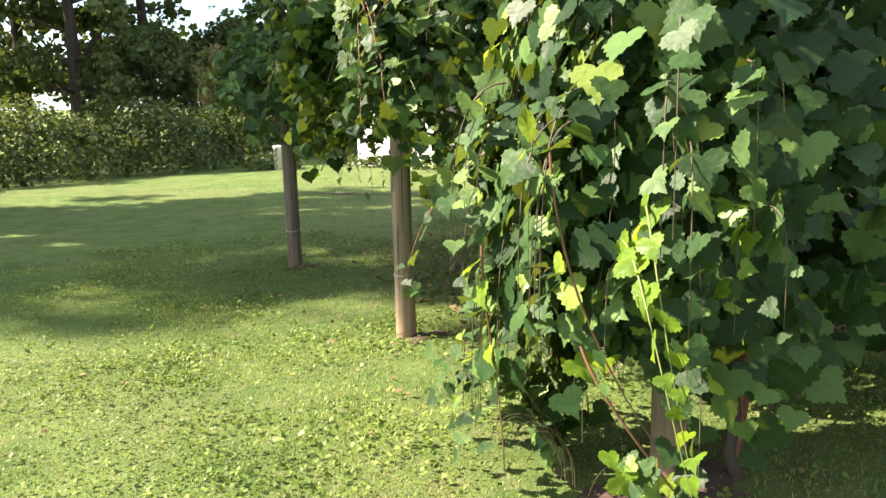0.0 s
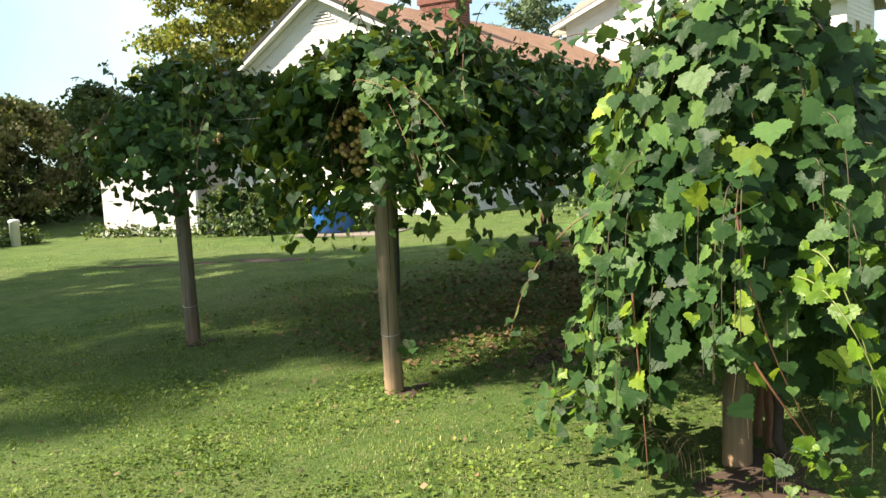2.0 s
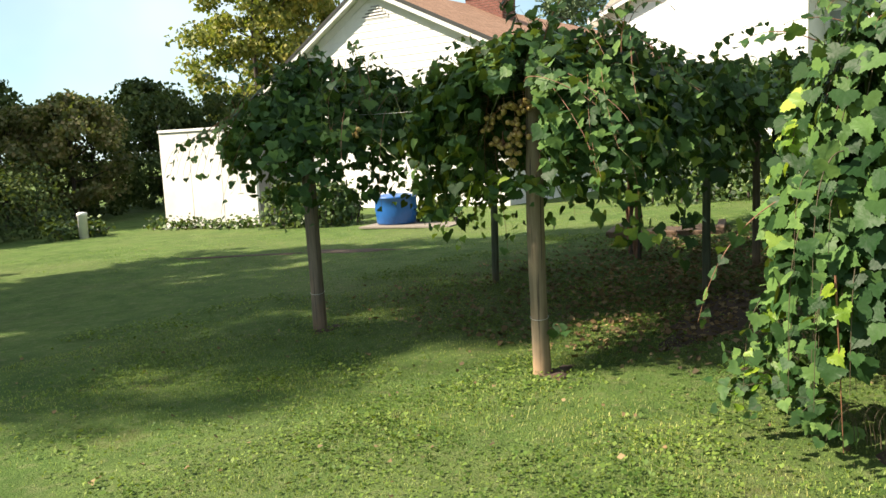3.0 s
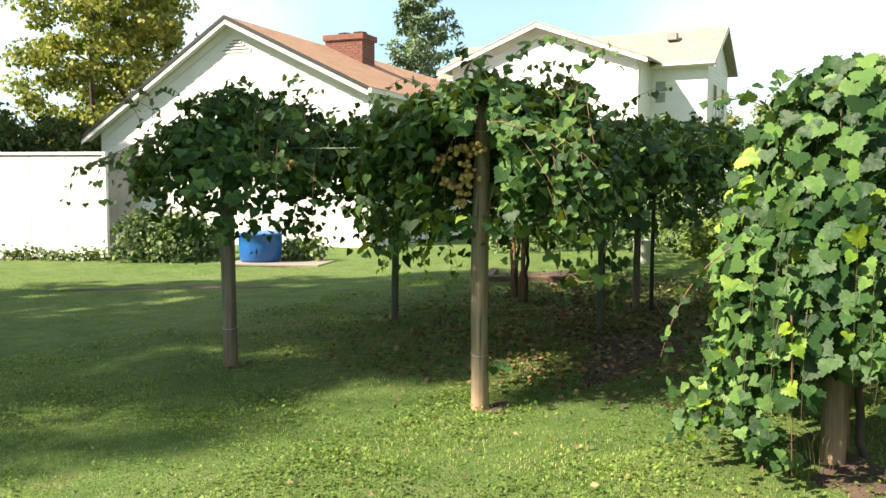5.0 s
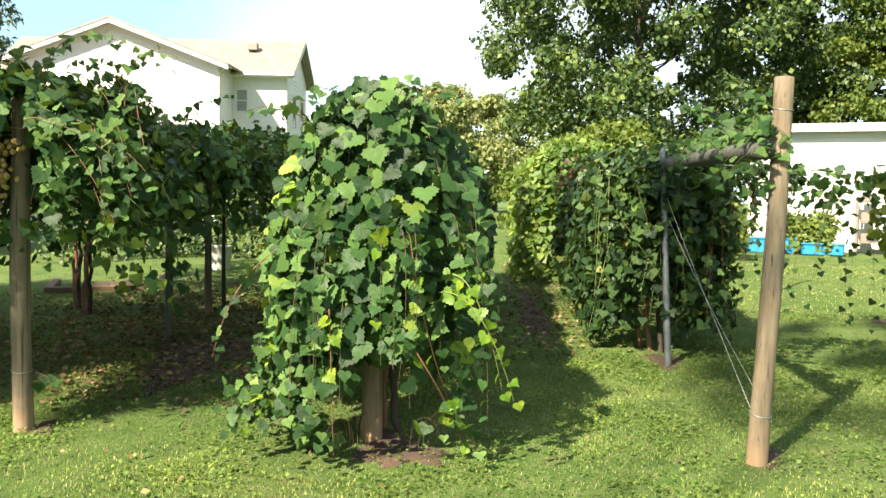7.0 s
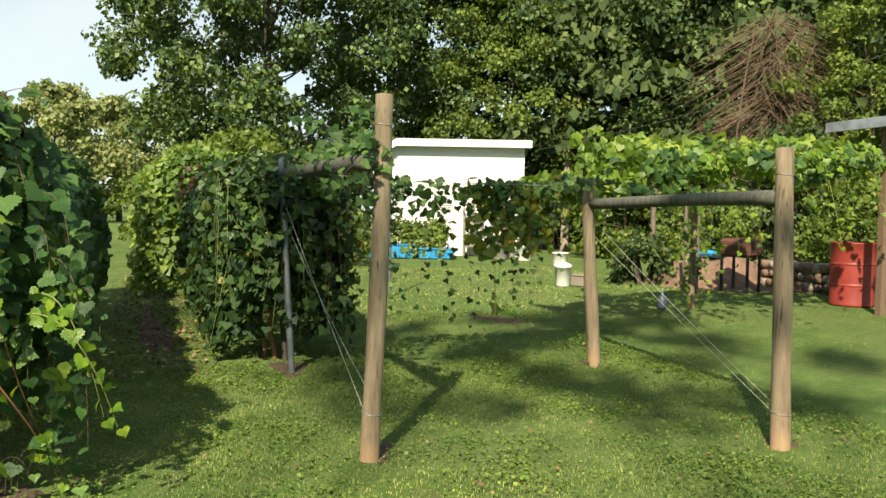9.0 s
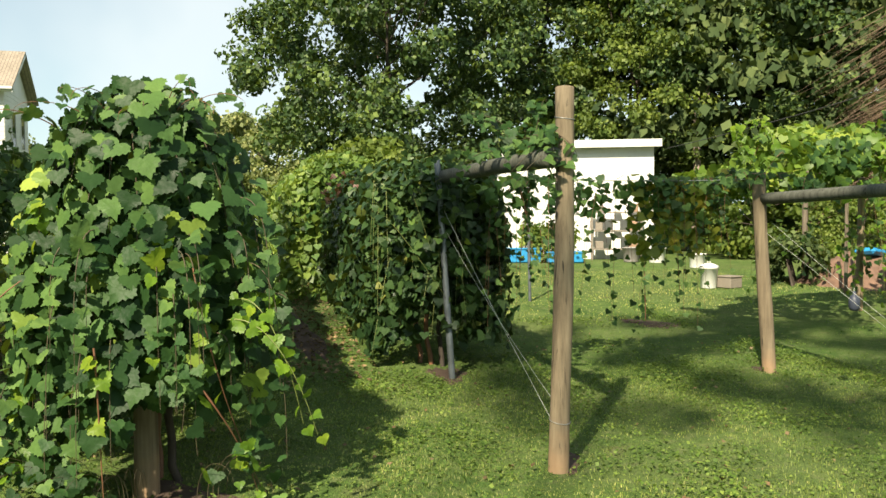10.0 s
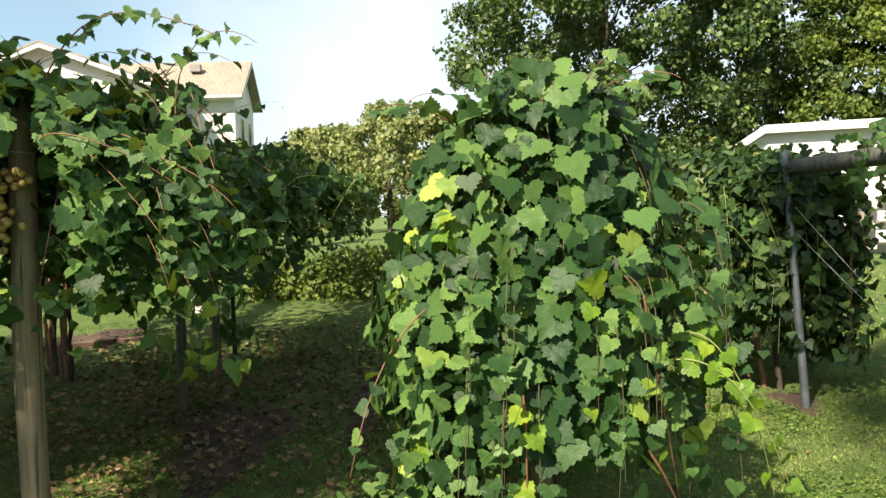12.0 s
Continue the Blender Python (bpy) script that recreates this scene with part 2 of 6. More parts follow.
M_SHINGLE = shingle("brown_shingles", (0.44, 0.27, 0.18), (0.34, 0.2, 0.13))
M_SHINGLE_TAN = shingle("tan_shingles", (0.4, 0.345, 0.28), (0.34, 0.295, 0.235))


def lawn():
    """Soil and grass roots of the lawn, with worn and mossy patches."""
    k = Nodes("lawn")
    v = k.coords()
    big, mid, fine = k.noise(v, 0.35, 3.0), k.noise(v, 2.2, 5.0, 0.6), k.noise(v, 60.0, 4.0, 0.7)
    g = k.mix(k.ramp(mid, [(0.3, (0, 0, 0)), (0.7, (1, 1, 1))]), (0.08, 0.158, 0.033), (0.185, 0.282, 0.07))
    g = k.mix(k.ramp(big, [(0.45, (0, 0, 0)), (0.7, (0.6, 0.6, 0.6))]), g, (0.2, 0.24, 0.085))
    g = k.mix(k.ramp(k.noise(v, 1.1, 6.0, 0.65), [(0.6, (0, 0, 0)), (0.72, (0.7, 0.7, 0.7))]), g, (0.17, 0.13, 0.07))
    g = k.mix(k.ramp(k.noise(v, 9.0, 4.0, 0.7), [(0.5, (0, 0, 0)), (0.7, (0.55, 0.55, 0.55))]), g, (0.31, 0.32, 0.15))
    g = k.mix(0.75, g, k.mix(fine, (0.04, 0.05, 0.03), (1, 1, 1)), "MULTIPLY")
    k.color(g)
    k.bump(fine, 0.9, 0.03)
    return k.finish(0.95, spec=0.15)


M_LAWN = lawn()

# ---- geometry helpers ----


def soft(x, k=1.0):
    return np.logaddexp(0, np.asarray(x, float) / k) * k


def gz(x, y):
    """Height of the ground: level by the camera, rising gently to the east and the south, falling to the north."""
    x, y = np.asarray(x, float), np.asarray(y, float)
    south = 1 / (1 + np.exp((y - 10) * 1.2))
    west = 1 / (1 + np.exp((x - 12.5) * 1.2))
    rise = 0.03 * (soft(x - 3) - soft(x - 14, 3)) * south
    bank = 0.05 * (soft(-y - 4, 0.7) - soft(-y - 9, 1.5)) * west
    return rise + bank - 0.016 * (soft(y - 9) - soft(y - 24, 3))


def G(x, y):
    return float(gz(x, y))


def mesh_np(name, verts, faces, smooth=False):
    """A mesh from arrays of corners and of equal-sided faces."""
    me = bpy.data.meshes.new(name)
    verts, faces = np.asarray(verts, np.float32), np.asarray(faces, np.int32)
    n, k = faces.shape
    me.vertices.add(len(verts))
    me.vertices.foreach_set("co", verts.ravel())
    me.loops.add(n * k)
    me.loops.foreach_set("vertex_index", faces.ravel())
    me.polygons.add(n)
    me.polygons.foreach_set("loop_start", np.arange(0, n * k, k, dtype=np.int32))
    me.polygons.foreach_set("use_smooth", np.full(n, smooth))
    me.update(calc_edges=True)
    return me


def child(name, me, material, parent, label="", kind=""):
    ob = new(name, me)
    if not me.materials:
        me.materials.append(material)
    if parent:
        ob.parent = parent
        ob.matrix_parent_inverse = parent.matrix_world.inverted()
    return tagged(ob, label=label, kind=kind)


def part(name, bm, material, parent, label="", kind=""):
    me = bpy.data.meshes.new(name)
    bm.to_mesh(me)
    bm.free()
    return child(name, me, material, parent, label, kind)


def base(name, m, label, category, group="", kind=""):
    """A thing's Empty at its base."""
    ob = new(name)
    ob.empty_display_size = 0.1
    ob.matrix_world = m
    bpy.context.view_layer.update()
    return tagged(ob, label, category, group, kind)


def box(bm, lo, hi, m=None, bevel=0.0):
    """Adds a box from lo to hi, with bevelled edges."""
    lo, hi = Vector(lo), Vector(hi)
    r = bmesh.ops.create_cube(bm, size=1.0)["verts"]
    bmesh.ops.scale(bm, vec=hi - lo, verts=r)
    bmesh.ops.translate(bm, vec=(lo + hi) / 2, verts=r)
    if bevel:
        e = list({e for v in r for e in v.link_edges})
        r = bmesh.ops.bevel(bm, geom=e, offset=bevel, segments=1, affect="EDGES")["verts"]
    if m is not None:
        bmesh.ops.transform(bm, matrix=m, verts=r)
    return r


def boxed(lo, hi, m=None, bevel=0.0):
    bm = bmesh.new()
    box(bm, lo, hi, m, bevel)
    return bm


def prism(bm, outline, lo, hi, axis=1):
    """Extrudes an outline of (a, z) along the axis from lo to hi."""
    def at(a, z, d):
        return (a, d, z) if axis == 1 else (d, a, z)
    f = [bm.verts.new(at(a, z, lo)) for a, z in outline]
    g = [bm.verts.new(at(a, z, hi)) for a, z in outline]
    n = len(f)
    bm.faces.new(f)
    bm.faces.new(g[::-1])
    for i in range(n):
        bm.faces.new((f[i], g[i], g[(i + 1) % n], f[(i + 1) % n]))
    bmesh.ops.recalc_face_normals(bm, faces=bm.faces)


def tube_np(points, radii, sides=6):
    """Corners and quads of a tapered tube along points, closed at the end."""
    p, r = np.asarray(points, float), np.broadcast_to(np.asarray(radii, float), len(points))
    t = np.gradient(p, axis=0)
    t /= np.linalg.norm(t, axis=1, keepdims=True) + 1e-9
    ref = np.where(np.abs(t[:, 2:3]) > 0.85, [[1.0, 0, 0]], [[0, 0, 1.0]])
    a = np.cross(t, ref)
    a /= np.linalg.norm(a, axis=1, keepdims=True) + 1e-9
    b = np.cross(t, a)
    ang = np.arange(sides) * 2 * np.pi / sides
    v = p[:, None] + r[:, None, None] * (np.cos(ang)[None, :, None] * a[:, None] + np.sin(ang)[None, :, None] * b[:, None])
    i, j = np.meshgrid(np.arange(len(p) - 1), np.arange(sides), indexing="ij")
    k = (j + 1) % sides
    f = np.stack([i * sides + j, i * sides + k, (i + 1) * sides + k, (i + 1) * sides + j], -1).reshape(-1, 4)
    return v.reshape(-1, 3), f


def tubes(name, lines, sides=6):
    """One mesh of several tubes: lines of (points, radii)."""
    vs, fs, n = [], [], 0
    for p, r in lines:
        v, f = tube_np(p, r, sides)
        vs.append(v)
        fs.append(f + n)
        n += len(v)
    return mesh_np(name, np.concatenate(vs), np.concatenate(fs), True)


def bezier(a, b, c, d, n=14):
    t = np.linspace(0, 1, n)[:, None]
    a, b, c, d = (np.array(q, float) for q in (a, b, c, d))
    return (1 - t) ** 3 * a + 3 * t * (1 - t) ** 2 * b + 3 * t * t * (1 - t) * c + t**3 * d


def lathe(name, profile, sides=24):
    """A turned body from (radius, z) pairs."""
    ang = np.arange(sides) * 2 * np.pi / sides
    v = np.array([(r * math.cos(a), r * math.sin(a), z) for r, z in profile for a in ang])
    i, j = np.meshgrid(np.arange(len(profile) - 1), np.arange(sides), indexing="ij")
    k = (j + 1) % sides
    f = np.stack([i * sides + j, i * sides + k, (i + 1) * sides + k, (i + 1) * sides + j], -1).reshape(-1, 4)
    return mesh_np(name, v, f, True)


# A grape leaf about one unit long: broad, shallowly lobed, coarsely toothed, folded along the midrib.
HALF = [(0.0, 0.03), (0.08, -0.08), (0.25, -0.15), (0.38, -0.11), (0.48, -0.12), (0.52, 0.02), (0.64, 0.1), (0.57, 0.2), (0.58, 0.34), (0.45, 0.38), (0.42, 0.54), (0.3, 0.55), (0.24, 0.74), (0.15, 0.74), (0.0, 1.04)]
LEAF_V = [(x, y, 0.16 * abs(x) - 0.24 * y * y - 0.3 * x * x) for x, y in HALF]
LEAF_V += [(-x * 0.97, y + 0.02, 0.2 * abs(x) - 0.2 * y * y - 0.22 * x * x) for x, y in HALF[1:-1]]
LEAF_V += [(0.0, 0.36, -0.05)]
LEAF_V = np.array(LEAF_V) * (1.1, 0.94, 1) - (0, 0.1, 0)
RIM = list(range(len(HALF))) + list(range(len(LEAF_V) - 2, len(HALF) - 1, -1))
LEAF_F = np.array([(len(LEAF_V) - 1, RIM[i], RIM[(i + 1) % len(RIM)]) for i in range(len(RIM))])
# The same leaf with fewer corners, for rows farther back.
MID_V = np.array([(0, 0, 0), (0.36, -0.13, 0.04), (0.6, 0.2, 0.02), (0.42, 0.56, -0.06), (0, 1.0, -0.22), (-0.44, 0.54, -0.04), (-0.58, 0.22, 0.05), (-0.36, -0.13, 0.06), (0, 0.36, -0.04)])
MID_F = np.array([(8, i, (i + 1) % 8) for i in range(8)])
# A plain small leaf of two triangles, and a folded one of four.
CARD_V = np.array([(0, 0, 0), (0.42, 0.5, 0.1), (0, 1, -0.12), (-0.42, 0.5, 0.1)])
CARD_F = np.array([(0, 1, 2), (0, 2, 3)])


def unit(a):
    return a / (np.linalg.norm(a, axis=-1, keepdims=True) + 1e-9)


def leaf_frames(n, hang=0.7, rough=0.6, lift=0.3, sunward=0.0):
    """From outward normals: each leaf's own normal, tip and side direction; sunward turns leaves to the open, sunny side."""
    nrm = unit(n * (1, 1, 0.5) + rng.normal(0, rough, n.shape) + (-sunward, 0.25 * sunward, lift))
    tip = rng.normal(0, 0.5, n.shape) + (0, 0, -hang)
    tip = unit(tip - (tip * nrm).sum(1, keepdims=True) * nrm)
    return np.cross(tip, nrm), tip, nrm


def leaf_mesh(name, pos, frames, size, tv=LEAF_V, tf=LEAF_F):
    """All leaves joined in one mesh."""
    side, tip, nrm = frames
    s = np.asarray(size)[:, None, None]
    curl = rng.uniform(-0.3, 2.1, (len(pos), 1, 1))
    v = pos[:, None] + s * (tv[None, :, :1] * side[:, None] + tv[None, :, 1:2] * tip[:, None] + curl * tv[None, :, 2:] * nrm[:, None])
    f = tf[None] + (np.arange(len(pos)) * len(tv))[:, None, None]
    return mesh_np(name, v.reshape(-1, 3), f.reshape(-1, tf.shape[1]), True)


ONE_LEAF = mesh_np("leaf", LEAF_V, LEAF_F, True)
ONE_LEAF.materials.append(M_LEAF_ONE)
ONE_SHADED = mesh_np("leaf", LEAF_V, LEAF_F, True)
ONE_SHADED.materials.append(M_LEAF_SHADED_ONE)
ONE_YOUNG = mesh_np("leaf", LEAF_V * (1, 1, 1.5), LEAF_F, True)
ONE_YOUNG.materials.append(M_LEAF_NEW)


def leaf_pieces(pos, frames, size, parent, data=None):
    """Leaves as objects of their own."""
    side, tip, nrm = frames
    inv = parent.matrix_world.inverted()
    for p, a, b, c, s in zip(pos, side, tip, nrm, size):
        ob = new("leaf", data or ONE_LEAF)
        ob.parent = parent
        ob.matrix_parent_inverse = inv
        m = Matrix((a, b, c)).transposed().to_4x4()
        ob.matrix_basis = Matrix.Translation(p) @ m @ Matrix.Scale(float(s), 4)


def lumps(p, scale, seed=0.0):
    """Smooth noise in -1..1 at many places."""
    q = p * scale + seed
    return (np.sin(q[:, 0] * 1.7 + 1.3 * np.sin(q[:, 1] * 1.1)) + np.sin(q[:, 1] * 2.1 + 1.7 * np.sin(q[:, 2] * 1.3)) + np.sin(q[:, 2] * 1.9 + 1.1 * np.sin(q[:, 0] * 0.9 + 2))) / 3


def curtain(n, x0, x1, yc, hw, z0, z1, shoulder, cap=0.0, ragged=0.3, deep=0.14, seed=0.0, axis="x", gaps=0.0):
    """Places and outward normals over a vine row: two hanging sides, a rounded top and, with cap, a rounded front end."""
    hz = z1 - shoulder
    side, arch = shoulder - z0, math.pi * (hw + hz) / 2
    s = rng.uniform(0, 2 * side + arch, n)
    a = np.clip((s - side) / arch, 0, 1) * math.pi
    y, z = -hw * np.sign(np.cos(a)) * np.abs(np.cos(a)) ** 0.88, shoulder + hz * np.abs(np.sin(a)) ** 0.88
    z = np.where(s < side, z0 + s, np.where(s > side + arch, z0 + (s - side - arch), z))
    ny, nz = -np.cos(a), np.sin(a)
    x = rng.uniform(x0, x1, n)
    nx = np.zeros(n)
    if cap:
        front = rng.uniform(0, 1, n) < (2 * cap + 1.2 * hw) / (2 * cap + 1.2 * hw + x1 - x0)
        th = rng.uniform(0, math.pi / 2, n)
        k = np.where(front, np.sin(th), 1)
        r = np.where(front, np.sqrt(rng.uniform(0, 1, n)), 1)
        x = np.where(front, x0 - cap * np.sqrt(np.clip(1 - r * r, 0, 1)), x)
        y = y * r
        z = np.where(front & (s > side) & (s < side + arch), shoulder + (z - shoulder) * r, z)
        nx = np.where(front, -np.sqrt(np.clip(1 - r * r, 0, 1)), 0)
        ny, nz = ny * r, nz * r
    p, nrm = np.stack([x, y, z], 1), unit(np.stack([nx, ny, nz], 1) + 1e-6)
    p += nrm * (0.13 * lumps(p, 2.6, seed) + 0.06 * lumps(p, 7.0, seed) - np.abs(rng.normal(0, deep, n)))[:, None]
    flat3 = np.stack([x, y, 0 * x], 1)
    low = z0 + ragged * (0.5 + 0.55 * lumps(flat3, 1.7, seed + 5) + 0.45 * lumps(flat3, 5.5, seed + 2))
    keep = p[:, 2] > low
    if gaps:
        hole = lumps(p * (1.0, 1.0, 0.55), 11.0, seed + 3) + 0.5 * lumps(p, 23.0, seed)
        keep &= hole > np.where(rng.uniform(0, 1, n) < 0.85, gaps, -9)
    p, nrm = p[keep], nrm[keep]
    if axis == "y":
        p, nrm = p[:, [1, 0, 2]], nrm[:, [1, 0, 2]]
        p[:, 0] += yc
    else:
        p[:, 1] += yc
    p[:, 2] += gz(p[:, 0], p[:, 1])
    return p, nrm


def umbrella(n, x0, x1, yc, hw, top, edge, low, cap=0.0, seed=0.0, hang=0.4):
    """Places and outward normals over a vine canopy on wires: a ragged ridge that slopes to both sides, with strings of leaves below its edges."""
    x, u_ = rng.uniform(x0, x1, n), rng.uniform(-1, 1, n)
    u_ = np.sign(u_) * np.abs(u_) ** 0.85
    y, nx = u_ * hw, np.zeros(n)
    if cap:
        front = rng.uniform(0, 1, n) < 1.6 * cap / (1.6 * cap + x1 - x0)
        th, r = rng.uniform(-math.pi / 2, math.pi / 2, n), np.sqrt(rng.uniform(0.02, 1, n))
        x, y = np.where(front, x0 - cap * r * np.cos(th), x), np.where(front, hw * r * np.sin(th), y)
        nx = np.where(front, -r * np.cos(th), 0)
        u_ = np.where(front, r * np.sign(np.sin(th)), u_)
    f3 = np.stack([x, y, 0 * x], 1)
    wide = 1 + 0.2 * lumps(f3 * (1, 0.3, 1), 2.1, seed) + 0.1 * lumps(f3, 6.0, seed + 1)
    surf = edge + (top - edge) * (1 - np.abs(u_) ** 1.6) + 0.16 * lumps(f3, 2.7, seed + 2) + 0.08 * lumps(f3, 8.0, seed + 4)
    hem = low + 0.34 * lumps(f3, 2.2, seed + 5) + 0.22 * lumps(f3, 6.5, seed + 6)
    drop = (rng.uniform(0, 1, n) < hang) & (np.abs(u_) > 0.45)
    z = np.where(drop, surf - np.clip(surf - hem, 0.05, 2) * rng.uniform(0, 1, n) ** 1.25, surf - np.abs(rng.normal(0, 0.13, n)))
    p = np.stack([x, y * wide, z], 1) + rng.normal(0, 0.04, (n, 3))
    nrm = unit(np.stack([nx, u_, np.where(drop, 0.25, 1.1 - 0.5 * np.abs(u_))], 1))
    hole = lumps(p, 5.0, seed + 7) + 0.6 * lumps(p, 12.0, seed + 8)
    keep = hole > np.where(drop, 0.0, -0.25) - 9.0 * (rng.uniform(0, 1, n) > 0.9)
    p, nrm = p[keep], nrm[keep]
    p[:, 1] += yc
    p[:, 2] += gz(p[:, 0], p[:, 1])
    return p, nrm


def unveiled(p):
    """Keeps leaves out of the gap before the grape clusters, the upper part of their post and the foot of the mound."""
    hides = (np.abs(p[:, 1] - 4.99 - 0.62 * (p[:, 0] - 2.1)) < 0.24 + 0.12 * np.clip(2.1 - p[:, 0], 0, 1)) & (p[:, 0] < 2.1) & (p[:, 2] > 1.46) & (p[:, 2] < 2.03)
    bare_post = (np.abs(p[:, 1] - 4.86 - 0.65 * (p[:, 0] - 2.1)) < 0.085) & (p[:, 0] < 2.2) & (p[:, 2] > 1.9) & (p[:, 2] < 2.3)
    foot = (np.abs(p[:, 1] - 2.48) < 0.13) & (p[:, 0] < 2.35) & (p[:, 0] > 1.4) & (p[:, 2] < 0.5)
    foot |= (p[:, 1] > 1.98) & (p[:, 1] < 2.36) & (p[:, 0] < 2.75) & (p[:, 0] > 1.5) & (p[:, 2] < 0.75) & (rng.uniform(0, 1, len(p)) < 0.72)
    foot |= (p[:, 1] > 2.6) & (p[:, 1] < 2.8) & (p[:, 0] < 2.6) & (p[:, 0] > 1.5) & (p[:, 2] < 0.75) & (rng.uniform(0, 1, len(p)) < 0.5)
    return ~(hides | bare_post | foot)


def shoot(parent, pts, radius, leaves, size, young=False, single=True, cane=None, label=""):
    """A cane with alternate leaves."""
    pts = np.asarray(pts, float)
    t = np.linspace(0.06, 1, leaves)
    p = np.stack([np.interp(t, np.linspace(0, 1, len(pts)), pts[:, k]) for k in range(3)], 1)
    lines = [(pts, np.linspace(radius, radius * 0.35, len(pts)))]
    off = unit(rng.normal(0, 1, p.shape) * (1, 1, 0.4)) * size * 0.36
    q = p + off - (0, 0, size * 0.1)
    child("shoot", tubes("shoot", lines, 5), cane or (M_CANE_GREEN if young else M_CANE), parent, label)
    fr = leaf_frames(unit(np.stack([-np.ones(leaves) * 0.6, off[:, 1] * 3, np.full(leaves, 0.5)], 1)), 0.6, 0.45)
    s = size * rng.uniform(0.7, 1.2, leaves) * np.linspace(1.05, 0.6, leaves)
    keep = unveiled(q)
    leaf_pieces(q[keep], tuple(a[keep] for a in fr), s[keep], parent, ONE_YOUNG if young else ONE_LEAF)


def chains(parent, n, c, rx, ry, top, shoulder, low, size, step=0.072, material=None):
    """Strings of leaves that run down over a rounded vine end and hang free."""
    ps, ns, lines = [], [], []
    for k in range(n):
        a = -1.75 + 3.5 * (k + rng.uniform(-0.3, 0.3)) / n
        first = top - abs(rng.normal(0, 0.12)) if k % 3 else rng.uniform(shoulder - 0.2, top)
        zs = np.arange(first, low + rng.uniform(0, 0.95) ** 1.6, -step)
        if len(zs) < 4 or (a < -0.3 and k % 5 < 2):
            continue
        u_ = np.clip((zs - shoulder) / (top - shoulder), 0, 1)
        r = np.sqrt(np.clip(1 - u_ ** 2, 0.01, 1)) + 0.08 * rng.normal() + np.clip(shoulder - zs, 0, 1) * 0.1
        sway = a + 0.06 * np.sin(zs * 4 + k)
        p = np.stack([c[0] - rx * r * np.cos(sway), c[1] + ry * r * np.sin(sway), zs], 1)
        lines.append((p + (0.05 * math.cos(a), -0.05 * math.sin(a), 0), np.linspace(0.003, 0.0015, len(p))))
        side = np.where(np.arange(len(zs)) % 2 == 0, 1, -1)[:, None] * np.array((math.sin(a), math.cos(a), 0)) * 0.045
        ps.append(p + side + rng.normal(0, 0.018, p.shape))
        ns.append(np.stack([-np.cos(sway), np.sin(sway), 0.3 + 0.8 * u_], 1))
    p, nr = np.concatenate(ps), unit(np.concatenate(ns))
    child("canework", tubes("canework", lines, 4), M_CANE_DARK, parent, kind="stuff")
    keep = unveiled(p)
    p, nr = p[keep], nr[keep]
    sz = size * rng.uniform(0.65, 1.2, len(p))
    child("foliage", leaf_mesh("foliage", p, leaf_frames(nr, 1.1, 0.4, 0.25, 0.35), sz), material or M_LEAF, parent, kind="stuff")


def sprays(parent, starts, ends, rise, count, size, material=None, radius=0.0035):
    """Many loose shoots joined: thin canes and their leaves, as one joined rest."""
    lines, ps, ns = [], [], []
    for a, b, h in zip(starts, ends, rise):
        c = bezier(a, a + (0, 0, h), (a + b) / 2 + (0, 0, h), b, 8)
        lines.append((c, np.linspace(radius, radius * 0.4, 8)))
        t = np.linspace(0.08, 1, count)
        p = np.stack([np.interp(t, np.linspace(0, 1, 8), c[:, i]) for i in range(3)], 1)
        off = unit(rng.normal(0, 1, p.shape) * (1, 1, 0.5)) * size * 0.55
        ps.append(p + off - (0, 0, size * 0.2))
        ns.append(unit(off + (0, 0, size * 0.4)))
    p, nr = np.concatenate(ps), np.concatenate(ns)
    child("sprays", tubes("sprays", lines, 4), M_CANE_GREEN, parent, kind="stuff")
    sz = size * rng.uniform(0.6, 1.2, len(p)) * np.tile(np.linspace(1.1, 0.65, count), len(lines))
    keep = unveiled(p)
    p, nr, sz = p[keep], nr[keep], sz[keep]
    child("foliage", leaf_mesh("foliage", p, leaf_frames(nr, 0.7, 0.45), sz, MID_V, MID_F), material or M_LEAF, parent, kind="stuff")


# ---- ground ----


def axis_steps(lo, hi, fine_lo, fine_hi, step):
    mid = np.arange(fine_lo, fine_hi + step, step)
    a = fine_lo - (fine_lo - lo) * np.linspace(1, 0, 22, endpoint=False) ** 3
    b = fine_hi + (hi - fine_hi) * np.linspace(0, 1, 23)[1:] ** 3
    return np.concatenate([a, mid, b])


xs, ys = axis_steps(-900, 1500, -8, 26, 0.25), axis_steps(-900, 900, -14, 24, 0.25)
X, Y = np.meshgrid(xs, ys, indexing="ij")
flat = np.stack([X.ravel(), Y.ravel()], 1)
Z = gz(X, Y).ravel() + 0.012 * lumps(np.c_[flat, 0 * flat[:, 0]], 2.3) * (np.hypot(*flat.T) < 40)
ii, jj = np.meshgrid(np.arange(len(xs) - 1), np.arange(len(ys) - 1), indexing="ij")
q = ii * len(ys) + jj
ground = child("ground", mesh_np("ground", np.c_[flat, Z], np.stack([q, q + len(ys), q + len(ys) + 1, q + 1], -1).reshape(-1, 4), True), M_LAWN, None)
tagged(ground, "mown green lawn with worn patches and clover", "lawn", kind="structure")

# ---- posts, beams, wires ----


